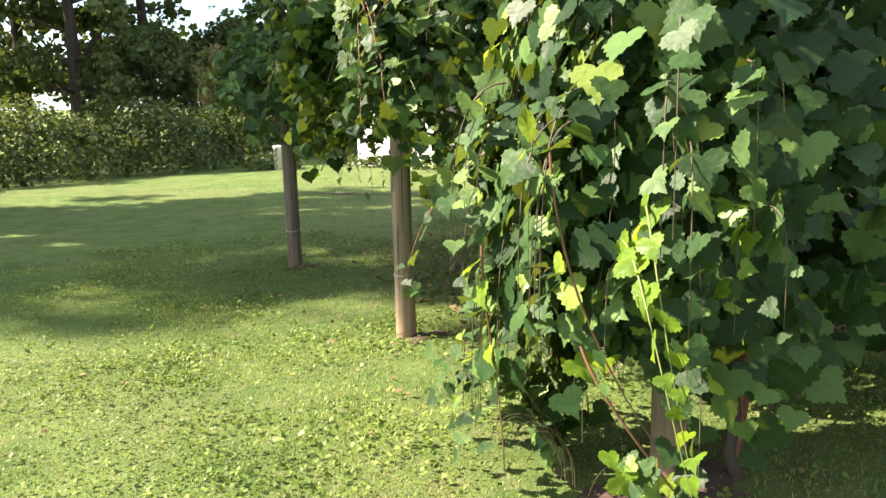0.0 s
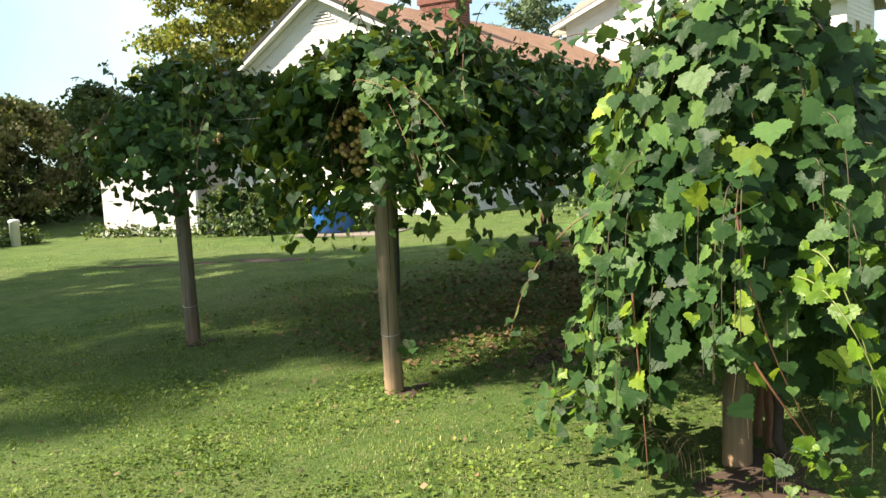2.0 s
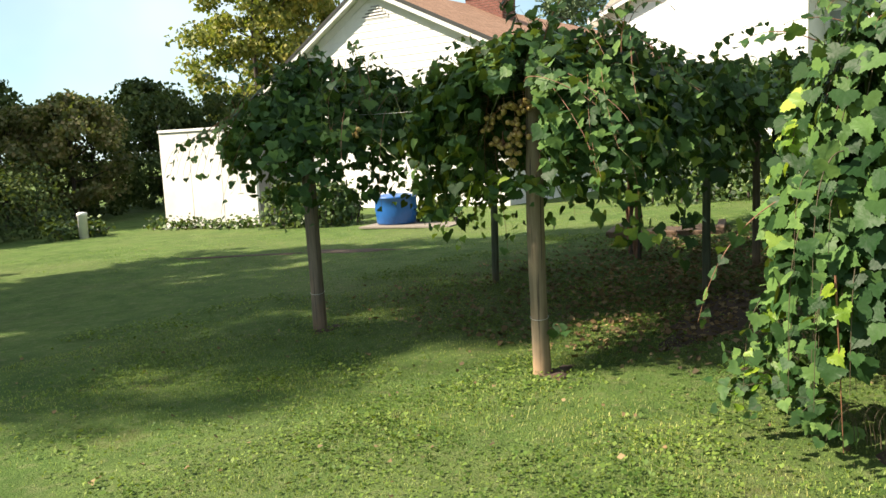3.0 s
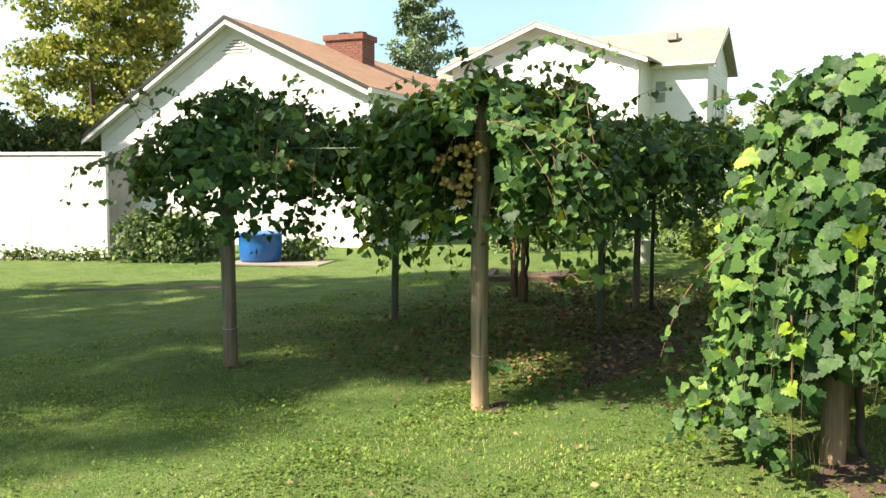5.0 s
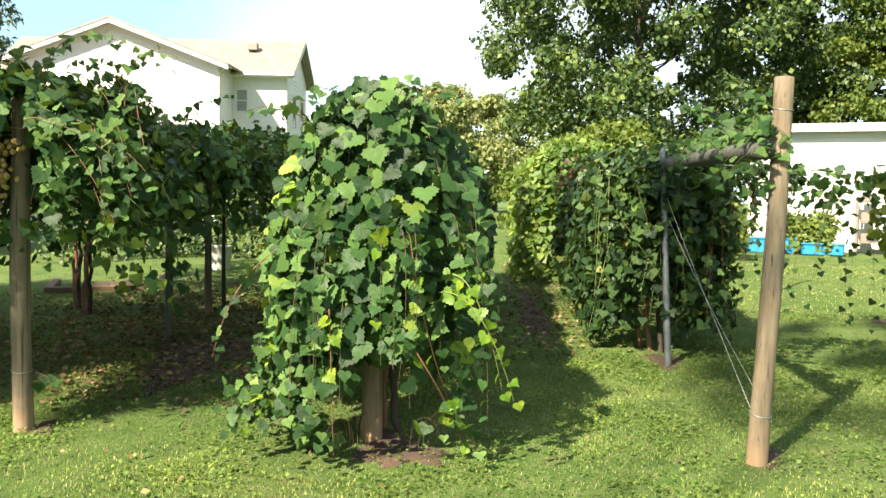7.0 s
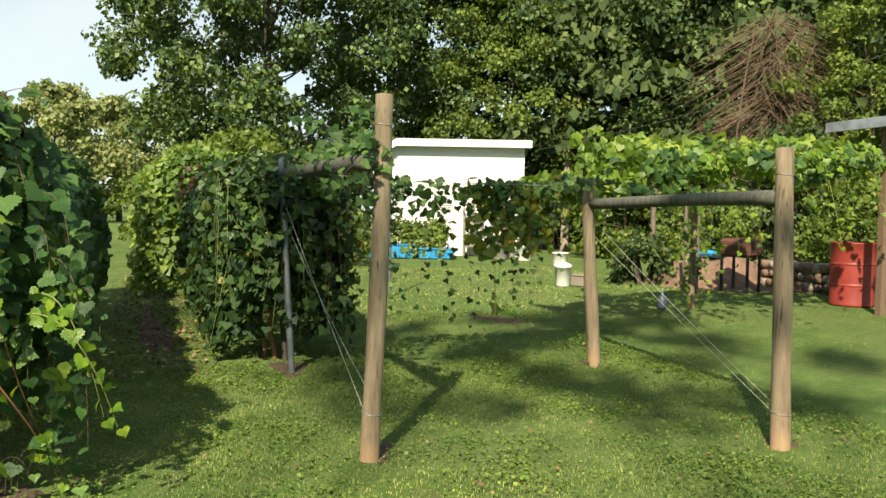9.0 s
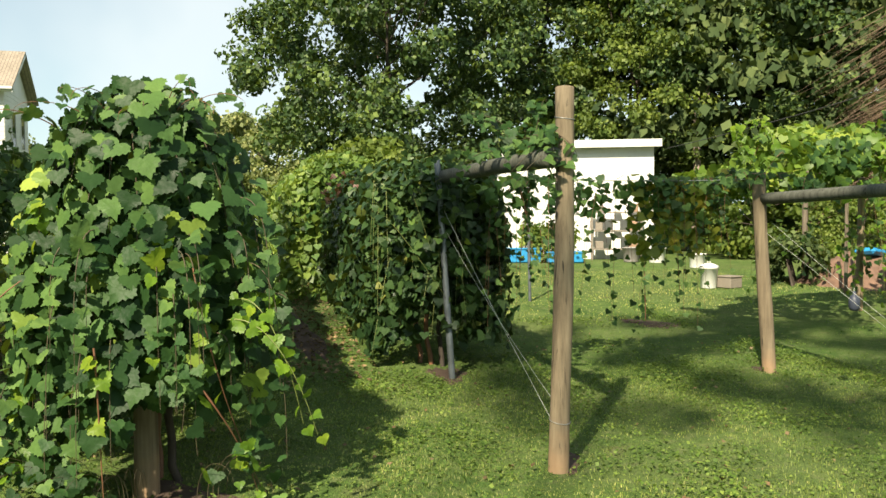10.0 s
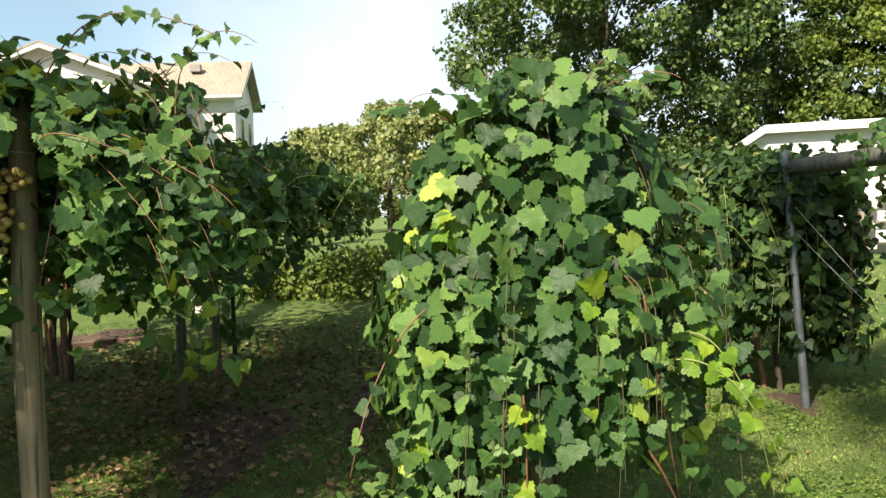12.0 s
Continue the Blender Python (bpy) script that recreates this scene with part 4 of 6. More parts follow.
for k in range(9):
    p = np.array((2.3 + rng.normal(0, 0.12), rng.normal(0, 0.08), rng.uniform(1.95, 2.15)))
    e = p + (rng.uniform(-0.2, 0.15), rng.normal(-0.05, 0.22), -rng.uniform(0.1, 0.45))
    shoot(vine_e, bezier(p, p + (0, 0, 0.12), e + (0, 0, 0.15), e), 0.003, 6, 0.082, cane=M_CANE_DARK)
for k in range(9):
    p = np.array((4.6 + rng.normal(0, 0.12), -3.0 + rng.normal(0, 0.2), 1.95))
    e = p + (rng.normal(-0.05, 0.15), rng.normal(0, 0.25), -rng.uniform(0.0, 0.5))
    shoot(vine_e, bezier(p, p + (0, 0, 0.15), e + (0, 0, 0.2), e), 0.003, 8, 0.08)
# Sunlight on this canopy is put into a brighter leaf colour.
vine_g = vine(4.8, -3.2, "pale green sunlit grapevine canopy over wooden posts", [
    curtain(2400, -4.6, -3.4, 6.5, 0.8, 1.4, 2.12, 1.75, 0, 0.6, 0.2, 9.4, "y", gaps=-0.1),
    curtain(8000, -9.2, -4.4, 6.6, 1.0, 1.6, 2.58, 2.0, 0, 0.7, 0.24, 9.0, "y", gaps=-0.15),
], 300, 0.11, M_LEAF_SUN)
for k in range(40):
    p = np.array((5.8 + 0.4 * rng.normal(), -3.2 - 5.5 * rng.uniform(0, 1), 2.3 + 0.2 * rng.uniform()))
    e = p + (rng.normal(0, 0.3), rng.normal(0, 0.3), rng.uniform(0.1, 0.3) if k % 2 else -rng.uniform(0.6, 1.2))
    shoot(vine_g, bezier(p, p + (0, 0, 0.2), e + (0, 0, 0.1), e), 0.004, 10, 0.09, young=k % 3 > 0)
for k in range(16):
    p = np.array((5.6 + rng.normal(0, 0.25), rng.uniform(-6.4, -3.5), 2.0))
    e = p + (rng.normal(0, 0.1), rng.normal(0, 0.2), -rng.uniform(0.6, 1.45))
    shoot(vine_g, bezier(p, p + (0, 0, 0.1), e + (0, 0, 0.4), e), 0.003, 11, 0.09, young=k % 2 > 0)
for k in range(6):
    p = np.array((7.55 + rng.normal(0, 0.1), -6.55 + rng.normal(0, 0.15), rng.uniform(0.9, 1.5)))
    e = p + (rng.normal(0, 0.1), rng.normal(0, 0.2), -rng.uniform(0.3, 0.6))
    shoot(vine_g, bezier(p, p + (0, 0, 0.1), e + (0, 0, 0.2), e), 0.003, 8, 0.1, young=k % 2 > 0)
post(7.6, -6.6, 1.9, 0.05, M_POST, "short pale wooden stake under a vine canopy")
post(11.3, -8.4, 2.2, 0.055, M_POST_GREY, "dark wooden stake under a vine canopy")

# ---- houses ----
HOUSE_M = pose(14.95, 15.91, 0, 0, 0, 10.0)
BOX_M = pose(14.95, 15.91, 0, 0, 0, 19.0)


def clapboards(parent, outline, depth_at, step, material=M_WHITE, face=0.0, thick=0.022, along="y"):
    """Overlapping siding boards over a wall outline: spans of (z -> lo, hi)."""
    z, top = outline
    while z < top:
        lo, hi = depth_at(z + step)
        if hi - lo > 0.05:
            bm = bmesh.new()
            if along == "y":
                prism(bm, [(face - thick, z), (face - 0.004, z + step), (face + 0.01, z + step), (face + 0.01, z)], lo, hi, 1)
            else:
                prism(bm, [(face - thick, z), (face - 0.004, z + step), (face + 0.01, z + step), (face + 0.01, z)], lo, hi, 0)
            part("board", bm, material, parent)
        z += step


def quad_slab(pts, thick):
    """A slab over four corners, hanging down by thick."""
    bm = bmesh.new()
    a = [bm.verts.new(p) for p in pts]
    b = [bm.verts.new(Vector(p) - Vector((0, 0, thick))) for p in pts]
    bm.faces.new(a)
    bm.faces.new(b[::-1])
    for i in range(4):
        bm.faces.new((a[i], b[i], b[(i + 1) % 4], a[(i + 1) % 4]))
    bmesh.ops.recalc_face_normals(bm, faces=bm.faces)
    return bm


def house_one():
    ob = base("house", HOUSE_M, "white clapboard house with brown shingle roof and brick chimney", "house")
    L, W, zb, ze, zp, sp_, zl = 16.0, 9.55, -0.22, 4.22, 6.32, 4.45, 3.25
    # local x runs back along the house, local y across the gable
    bm = bmesh.new()
    prism(bm, [(0, zb), (W, zb), (W, zl + 0.05), (sp_, zp), (0, ze)], 0.03, L, 0)
    part("wall", bm, M_WHITE, ob)
    part("foundation", boxed((0.02, 0.02, -0.9), (L, W - 0.02, zb)), M_FOUND, ob)

    def span(z):
        lo = 0.0 if z < ze else sp_ * (z - ze) / (zp - ze)
        hi = W if z < zl + 0.05 else sp_ + (W - sp_) * (zp - z) / (zp - zl - 0.05)
        return lo, hi
    clapboards(ob, (zb, zp), span, 0.205)
    # side wall boards on the shaded side
    z = zb
    while z < ze - 0.05:
        part("board", boxed((0.0, -0.02, z), (L, 0.012, z + 0.2)), M_WHITE, ob)
        z += 0.205
    for y in (-0.03, W - 0.06):
        part("corner_trim", boxed((-0.035, y, zb), (0.06, y + 0.09, (ze if y < 1 else zl)), None, 0.004), M_TRIM, ob)
    o, e, el = 0.4, 0.2, 0.5
    sl = (zp - ze) / sp_
    sr = (zp - zl) / (W - sp_)
    part("roof", quad_slab([(-o, -e, ze - e * sl + 0.14), (L + o, -e, ze - e * sl + 0.14), (L + o, sp_, zp + 0.14), (-o, sp_, zp + 0.14)], 0.05), M_SHINGLE, ob)
    part("roof", quad_slab([(-o, sp_, zp + 0.14), (L + o, sp_, zp + 0.14), (L + o, W + el, zl - el * sr + 0.14), (-o, W + el, zl - el * sr + 0.14)], 0.05), M_SHINGLE, ob)
    for y0, z0, y1, z1 in ((-e, ze - e * sl, sp_, zp), (sp_, zp, W + el, zl - el * sr)):
        bm = bmesh.new()
        prism(bm, [(y0, z0 + 0.088), (y1, z1 + 0.088), (y1, z1 - 0.1), (y0, z0 - 0.1)], -o + 0.004, -o + 0.03, 0)
        part("rake_board", bm, M_TRIM, ob)
        bm = bmesh.new()
        prism(bm, [(y0, z0 + 0.15), (y1, z1 + 0.15), (y1, z1 + 0.04), (y0, z0 + 0.04)], -o - 0.02, -o, 0)
        part("drip_edge", bm, M_DARK_STEEL, ob)
        bm = bmesh.new()
        ya, yb = max(y0, 0.0), min(y1, W)
        za, zb_ = z0 + (z1 - z0) * (ya - y0) / (y1 - y0), z0 + (z1 - z0) * (yb - y0) / (y1 - y0)
        prism(bm, [(ya, za - 0.02), (yb, zb_ - 0.02), (yb, zb_ - 0.26), (ya, za - 0.26)], -0.045, -0.017, 0)
        part("frieze_board", bm, M_TRIM, ob)
        part("soffit", quad_slab([(-o + 0.03, y0, z0 + 0.02), (0.0, y0, z0 + 0.02), (0.0, y1, z1 + 0.02), (-o + 0.03, y1, z1 + 0.02)], 0.02), M_TRIM, ob)
    part("eave_soffit", boxed((0, -e, ze - e * sl), (L, 0.0, ze - e * sl + 0.03)), M_TRIM, ob)
    bm = bmesh.new()
    prism(bm, [(-e - 0.11, ze - e * sl + 0.09), (-e - 0.1, ze - e * sl - 0.03), (-e - 0.01, ze - e * sl - 0.03), (-e - 0.004, ze - e * sl + 0.08)], -o, L, 0)
    part("gutter", bm, M_TRIM, ob)
    dp = [(-0.05, -e - 0.05, ze - 0.12), (-0.05, -e - 0.05, ze - 0.3), (-0.05, -0.07, ze - 0.55), (-0.05, -0.07, ze - 1.2), (-0.05, -0.07, zb + 0.1)]
    part_me = tubes("downspout", [(dp, 0.035)], 8)
    child("downspout", part_me, M_TRIM, ob).matrix_parent_inverse = Matrix.Identity(4)
    # gable vent
    vent = part("gable_vent", boxed((-0.03, sp_ - 0.67, 5.42), (-0.022, sp_ + 0.37, 5.45)), M_TRIM, ob)
    for k in range(4):
        w, yc = 0.5 * (1 - k / 4.4), sp_ - 0.15
        part("slat", boxed((-0.05, yc - w, 5.46 + 0.09 * k), (-0.022, yc + w, 5.5 + 0.09 * k)), M_TRIM, vent)
        part("slot", boxed((-0.026, yc - w, 5.502 + 0.09 * k), (-0.021, yc + w, 5.545 + 0.09 * k)), M_GREYP, vent)
    # chimney on the ridge
    cx0, cx1, cy0, cy1, ct = 5.3, 6.2, 3.05, 4.5, 6.62
    ch = part("chimney", boxed((cx0, cy0, 5.3), (cx1, cy1, ct)), M_MORTAR, ob)
    rows_, z = 0, 5.5
    while z < ct - 0.06:
        sh = 0.13 * (rows_ % 2)
        for k in range(-1, 6):
            y0, y1 = max(cy0 - 0.01, cy0 + 0.26 * k + sh), min(cy1 + 0.01, cy0 + 0.26 * k + sh + 0.245)
            if y1 - y0 > 0.03:
                part("brick", boxed((cx0 - 0.012, y0, z), (cx0 + 0.02, y1, z + 0.078)), M_BRICK, ch)
        for k in range(-1, 6):
            x0, x1 = max(cx0, cx0 + 0.26 * k + sh), min(cx1, cx0 + 0.26 * k + sh + 0.245)
            if x1 - x0 > 0.03:
                part("brick", boxed((x0, cy0 - 0.012, z), (x1, cy0 + 0.02, z + 0.078)), M_BRICK, ch)
        z += 0.092
        rows_ += 1
    part("chimney_crown", boxed((cx0 - 0.08, cy0 - 0.08, ct), (cx1 + 0.08, cy1 + 0.08, ct + 0.2), None, 0.01), M_BRICK, ch)
    for k in range(2):
        fy = cy0 + 0.4 + 0.6 * k
        cap = tubes("flue_cap", [([(cx0 + 0.6, fy, ct + 0.2), (cx0 + 0.6, fy, ct + 0.3), (cx0 + 0.6, fy, ct + 0.31), (cx0 + 0.6, fy, ct + 0.34)], [0.1, 0.1, 0.26, 0.24])], 10)
        child("flue_cap", cap, M_DARK_STEEL, ch)
    for o_ in ob.children_recursive:
        o_.matrix_parent_inverse = Matrix.Identity(4)
    return ob


def house_two():
    ob = base("house", pose(33.72, 15.08, 0, 0, 0, 4.0), "large white house with tan shingle roof and front gable", "house")
    W, ze, zp, o = 9.55, 7.5, 9.27, 0.6
    bm = bmesh.new()
    prism(bm, [(0, 0.2), (W, 0.2), (W, ze), (W / 2, zp - 0.12), (0, ze)], 0.03, 6.0, 0)
    part("front_wall", bm, M_WHITE, ob)

    def span(z):
        if z < ze:
            return 0.0, W
        k = (z - ze) / (zp - 0.12 - ze) * W / 2
        return k, W - k
    clapboards(ob, (0.3, zp - 0.1), span, 0.2)
    s = (zp - ze) / (W / 2)
    for a, b in ((-o, W / 2), (W + o, W / 2)):
        za = ze - o * s
        part("roof", quad_slab([(-o, a, za + 0.12), (6.5, a, za + 0.12), (6.5, b, zp + 0.12), (-o, b, zp + 0.12)] if a < b else [(-o, b, zp + 0.12), (6.5, b, zp + 0.12), (6.5, a, za + 0.12), (-o, a, za + 0.12)], 0.08), M_SHINGLE_TAN, ob)
        bm = bmesh.new()
        prism(bm, [(a, za + 0.036), (b, zp + 0.036), (b, zp - 0.16), (a, za - 0.16)], -o + 0.004, -o + 0.04, 0)
        part("rake_board", bm, M_TRIM, ob)
        bm = bmesh.new()
        prism(bm, [(a, za + 0.13), (b, zp + 0.13), (b, zp + 0.04), (a, za + 0.04)], -o - 0.02, -o, 0)
        part("drip_edge", bm, M_GREYP, ob)
        bm = bmesh.new()
        edge = 0.0 if a < b else W
        ze_ = za + (zp - za) * (edge - a) / (b - a)
        prism(bm, [(edge, ze_ - 0.02), (b, zp - 0.02), (b, zp - 0.34), (edge, ze_ - 0.34)], -0.045, -0.017, 0)
        part("frieze_board", bm, M_TRIM, ob)
        part("soffit", quad_slab([(-o + 0.04, a, za), (0, a, za), (0, b, zp), (-o + 0.04, b, zp)] if a < b else [(-o + 0.04, b, zp), (0, b, zp), (0, a, za), (-o + 0.04, a, za)], 0.03), M_TRIM, ob)
    # wing with its ridge across
    x0, x1, y0, y1, we, wp = 2.5, 7.5, -2.6, 11.0, 7.6, 9.3
    bm = bmesh.new()
    prism(bm, [(x0, 0.2), (x1, 0.2), (x1, we), ((x0 + x1) / 2, wp - 0.1), (x0, we)], y0, y1, 1)
    part("wing_wall", bm, M_WHITE, ob)
    z = 0.3
    while z < we - 0.1:
        part("board", boxed((x0 - 0.02, y0, z), (x0 + 0.01, 0.0, z + 0.18)), M_WHITE, ob)
        part("board", boxed((x0, y0 - 0.02, z), (x1, y0 + 0.01, z + 0.18)), M_WHITE, ob)
        z += 0.2
    ss, o2 = (wp - we) / ((x1 - x0) / 2), 0.5
    xm = (x0 + x1) / 2
    part("roof", quad_slab([(x0 - o2, y0 - 0.45, we - o2 * ss + 0.12), (x0 - o2, y1 + 0.6, we - o2 * ss + 0.12), (xm, y1 + 0.6, wp + 0.12), (xm, y0 - 0.45, wp + 0.12)][::-1], 0.08), M_SHINGLE_TAN, ob)
    part("roof", quad_slab([(xm, y0 - 0.45, wp + 0.12), (xm, y1 + 0.6, wp + 0.12), (x1 + o2, y1 + 0.6, we - o2 * ss + 0.12), (x1 + o2, y0 - 0.45, we - o2 * ss + 0.12)][::-1], 0.08), M_SHINGLE_TAN, ob)
    part("eave_soffit", boxed((x0 - o2, y0 - 0.45, we - o2 * ss - 0.06), (x0, y1, we - o2 * ss + 0.03)), M_TRIM, ob)
    part("gutter", boxed((x0 - o2 - 0.1, y0 - 0.45, we - o2 * ss - 0.02), (x0 - o2 - 0.004, -0.3, we - o2 * ss + 0.1), None, 0.015), M_TRIM, ob)
    bm = bmesh.new()
    prism(bm, [(x0 - o2, we - o2 * ss - 0.14), (xm, wp - 0.14), (xm, wp + 0.036), (x0 - o2, we - o2 * ss + 0.036)], y0 - 0.45, y0 - 0.4, 1)
    part("rake_board", bm, M_TRIM, ob)
    part("roof_vent", boxed((xm - 1.3, -0.85, wp - 0.56), (xm - 0.9, -0.35, wp - 0.2), None, 0.02), M_GREYP, ob)
    w = part("window", boxed((x0 - 0.03, -0.67, 5.6), (x0 - 0.022, -0.2, 6.6)), M_PANE, ob)
    for ya, yb, za, zb in ((-0.75, -0.67, 5.52, 6.68), (-0.2, -0.12, 5.52, 6.68), (-0.67, -0.2, 6.6, 6.68), (-0.67, -0.2, 5.52, 5.6), (-0.67, -0.2, 6.08, 6.12)):
        part("frame", boxed((x0 - 0.05, ya, za), (x0 - 0.022, yb, zb)), M_TRIM, w)
    for xx in (4.2, 6.2):
        w = part("window", boxed((xx - 0.4, y0 - 0.03, 5.0), (xx + 0.4, y0 - 0.022, 6.5)), M_GLASS, ob)
        for d in (-0.47, 0.4):
            part("frame", boxed((xx + d, y0 - 0.05, 4.95), (xx + d + 0.07, y0 - 0.022, 6.55)), M_TRIM, w)
    child("downspout", tubes("downspout", [([(-0.05, -0.35, ze - 0.2), (-0.04, -0.06, ze - 0.5), (-0.04, -0.06, 0.6)], 0.045)], 8), M_TRIM, ob)
    for o_ in ob.children_recursive:
        o_.matrix_parent_inverse = Matrix.Identity(4)
    return ob


house_one()
house_two()


def enclosure():
    """White panelled box against the gable, shade on its side face put in as grey."""
    ob = base("enclosure", BOX_M, "stained white panelled enclosure against a house gable", "enclosure")
    for k in range(3):
        part("panel", boxed((-4.79, 4.86 + 1.0 * k, -0.2), (-4.74, 5.85 + 1.0 * k, 2.28), None, 0.006), M_DIRTY, ob)
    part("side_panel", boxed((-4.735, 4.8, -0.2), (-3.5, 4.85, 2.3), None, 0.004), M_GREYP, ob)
    part("corner_post", boxed((-4.82, 4.76, -0.3), (-4.73, 4.86, 2.34), None, 0.006), M_TRIM, ob)
    part("cap_rail", boxed((-4.83, 4.76, 2.3), (-4.71, 7.86, 2.37), None, 0.006), M_TRIM, ob)
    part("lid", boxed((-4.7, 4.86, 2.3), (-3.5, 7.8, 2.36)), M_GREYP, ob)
    for o_ in ob.children_recursive:
        o_.matrix_parent_inverse = Matrix.Identity(4)


enclosure()


def place(name, m, label, category, pieces, kind=""):
    """A thing from (part, mesh or bmesh, material) pieces in its own coordinates."""
    ob = base(name, m, label, category, kind=kind)
    for nm, geo, mat in pieces:
        o = part(nm, geo, mat, ob) if isinstance(geo, bmesh.types.BMesh) else child(nm, geo, mat, ob)
        o.matrix_parent_inverse = Matrix.Identity(4)
    return ob


def drum(name, m, r, h, material, label, ribs=True, open_top=True):
    prof = [(0.001, 0.0), (r * 0.98, 0.0), (r * 1.02, 0.015), (r, 0.04)]
    for z in ((0.33, 0.66) if ribs else (0.8,)):
        prof += [(r, h * z - 0.024), (r, h * z - 0.022), (r * 1.03, h * z - 0.008), (r * 1.03, h * z + 0.008), (r, h * z + 0.022), (r, h * z + 0.024)]
    prof += [(r, h - 0.03), (r * 1.025, h - 0.02), (r * 1.025, h), (r * 0.96, h), (r * 0.95, h - 0.03), (0.001, h - 0.035)]
    return place(name, m, label, "barrel", [("drum_body", lathe("drum_body", prof, 32), material)])


drum("red_drum", pose(6.95, -9.15, G(6.95, -9.15)), 0.33, 1.0, M_RED, "red ribbed steel drum on the grass beside a shed post")
tub = lathe("tub_body", [(0.001, 0), (0.42, 0), (0.44, 0.03), (0.47, 0.35), (0.47, 0.56), (0.49, 0.57), (0.49, 0.61), (0.44, 0.62), (0.3, 0.66), (0.001, 0.67)], 32)
place("blue_tub", pose(9.95, 15.0, G(9.95, 15.0) + 0.06), "faded blue plastic tub on a plywood board", "tub", [("tub_body", tub, M_BLUE)])
place("plywood_board", pose(10.1, 14.6, G(10.1, 14.6) + 0.0, 0, 1, 25), "grey weathered plywood board on the grass", "board", [("sheet", boxed((-0.75, -1.1, 0), (0.75, 1.0, 0.04), None, 0.004), M_BOARD)])

# ---- shed, lean-to and yard things ----


def shed():
    m = pose(21.05, -8.02, G(21.05, -8.02), 0, 0, -20.4)
    ob = base("shed", m, "white garden shed with a sloping roof and hipped end", "shed")
    right, left, h, d = -1.9, 2.85, 3.4, 2.8
    bend, hip = 2.1, 2.95
    # front wall, its far corner cut off under the hipped end of the roof
    for y0, y1, z0, z1 in ((right, bend, 0.0, h), (bend + 0.002, left, 0.0, hip - 0.2)):
        part("wall", boxed((0.0, y0, z0), (0.08, y1, z1)), M_WHITE, ob)
        z = z0
        while z < z1 - 0.05:
            part("board", boxed((-0.018, y0 + 0.002, z), (-0.001, y1 - 0.002, z + 0.185)), M_WHITE, ob)
            z += 0.19
    bm = bmesh.new()
    prism(bm, [(bend, hip - 0.2), (left, hip - 0.2), (left, hip - 0.12), (bend, h)], 0.0, 0.08, 0)
    part("wall", bm, M_WHITE, ob)
    part("side_wall", boxed((0.085, right, 0), (d, right + 0.08, h - 0.25)), M_WHITE, ob)
    part("side_wall", boxed((0.085, left - 0.08, 0), (d, left, hip - 0.25)), M_WHITE, ob)
    part("back_wall", boxed((d - 0.08, right + 0.085, 0), (d, left - 0.085, hip - 0.3)), M_BROWN, ob)
    part("roof", quad_slab([(-0.3, right - 0.2, h + 0.2), (d + 0.3, right - 0.2, h - 0.15), (d + 0.3, bend, h - 0.15), (-0.3, bend, h + 0.2)], 0.06), M_TIN, ob)
    part("roof", quad_slab([(-0.3, bend + 0.004, h + 0.2), (d + 0.3, bend + 0.004, h - 0.15), (d + 0.3, left + 0.5, hip - 0.5), (-0.3, left + 0.5, hip - 0.15)], 0.06), M_TIN, ob)
    part("fascia", boxed((-0.34, right - 0.2, h - 0.02), (-0.304, bend, h + 0.21), None, 0.004), M_TRIM, ob)
    bm = bmesh.new()
    prism(bm, [(bend + 0.003, h - 0.02), (left + 0.5, hip - 0.36), (left + 0.5, hip - 0.14), (bend + 0.003, h + 0.21)], -0.34, -0.304, 0)
    part("fascia", bm, M_TRIM, ob)
    part("soffit", boxed((-0.3, right - 0.18, h + 0.0), (0.0, bend, h + 0.03)), M_BOARD, ob)
    for o_ in ob.children_recursive:
        o_.matrix_parent_inverse = Matrix.Identity(4)
    vent = part("wall_vent", boxed((-0.03, 0.35, 1.35), (-0.02, 0.95, 1.65)), M_GREYP, ob)
    vent.matrix_parent_inverse = Matrix.Identity(4)
    for k in range(4):
        part("slat", boxed((-0.045, 0.35, 1.37 + 0.07 * k), (-0.031, 0.95, 1.4 + 0.07 * k)), M_TRIM, vent).matrix_parent_inverse = Matrix.Identity(4)
    rack = [("shelf", boxed((-0.2, -0.75, z), (0.2, 0.75, z + 0.035)), M_BOARD) for z in (0.3, 0.85, 1.4)]
    rack += [("upright", boxed((x - 0.025, y - 0.025, 0), (x + 0.025, y + 0.025, 1.5)), M_BOARD) for x in (-0.23, 0.23) for y in (-0.72, 0.72)]
    place("shelf_rack", m @ pose(-0.45, -0.75, 0), "weathered wooden shelf rack against a white shed", "rack", rack)
    for k in range(9):
        y, zz = -1.25 + 0.5 * (k % 3), (0.335, 0.885, 1.435)[k // 3]
        w, hh = rng.uniform(0.2, 0.36), rng.uniform(0.15, 0.3)
        place("storage_box", m @ pose(-0.45, y, zz, 0, 0, rng.uniform(-8, 8)), "worn box on a wooden rack", "box",
              [("carton", boxed((-0.15, -w / 2, 0), (0.15, w / 2, hh), None, 0.01), (M_CARTON, M_PALE, M_BOARD)[k % 3])])
    return m


shed_m = shed()


def tub_low(m, w, d, h, material, label, name="wading_pool"):
    bm = bmesh.new()
    box(bm, (-d / 2, -w / 2, 0), (d / 2, w / 2, h), None, 0.03)
    return place(name, m, label, "pool", [("basin", bm, material), ("rim", boxed((-d / 2 - 0.03, -w / 2 - 0.03, h - 0.02), (d / 2 + 0.03, w / 2 + 0.03, h + 0.02), None, 0.008), material)])


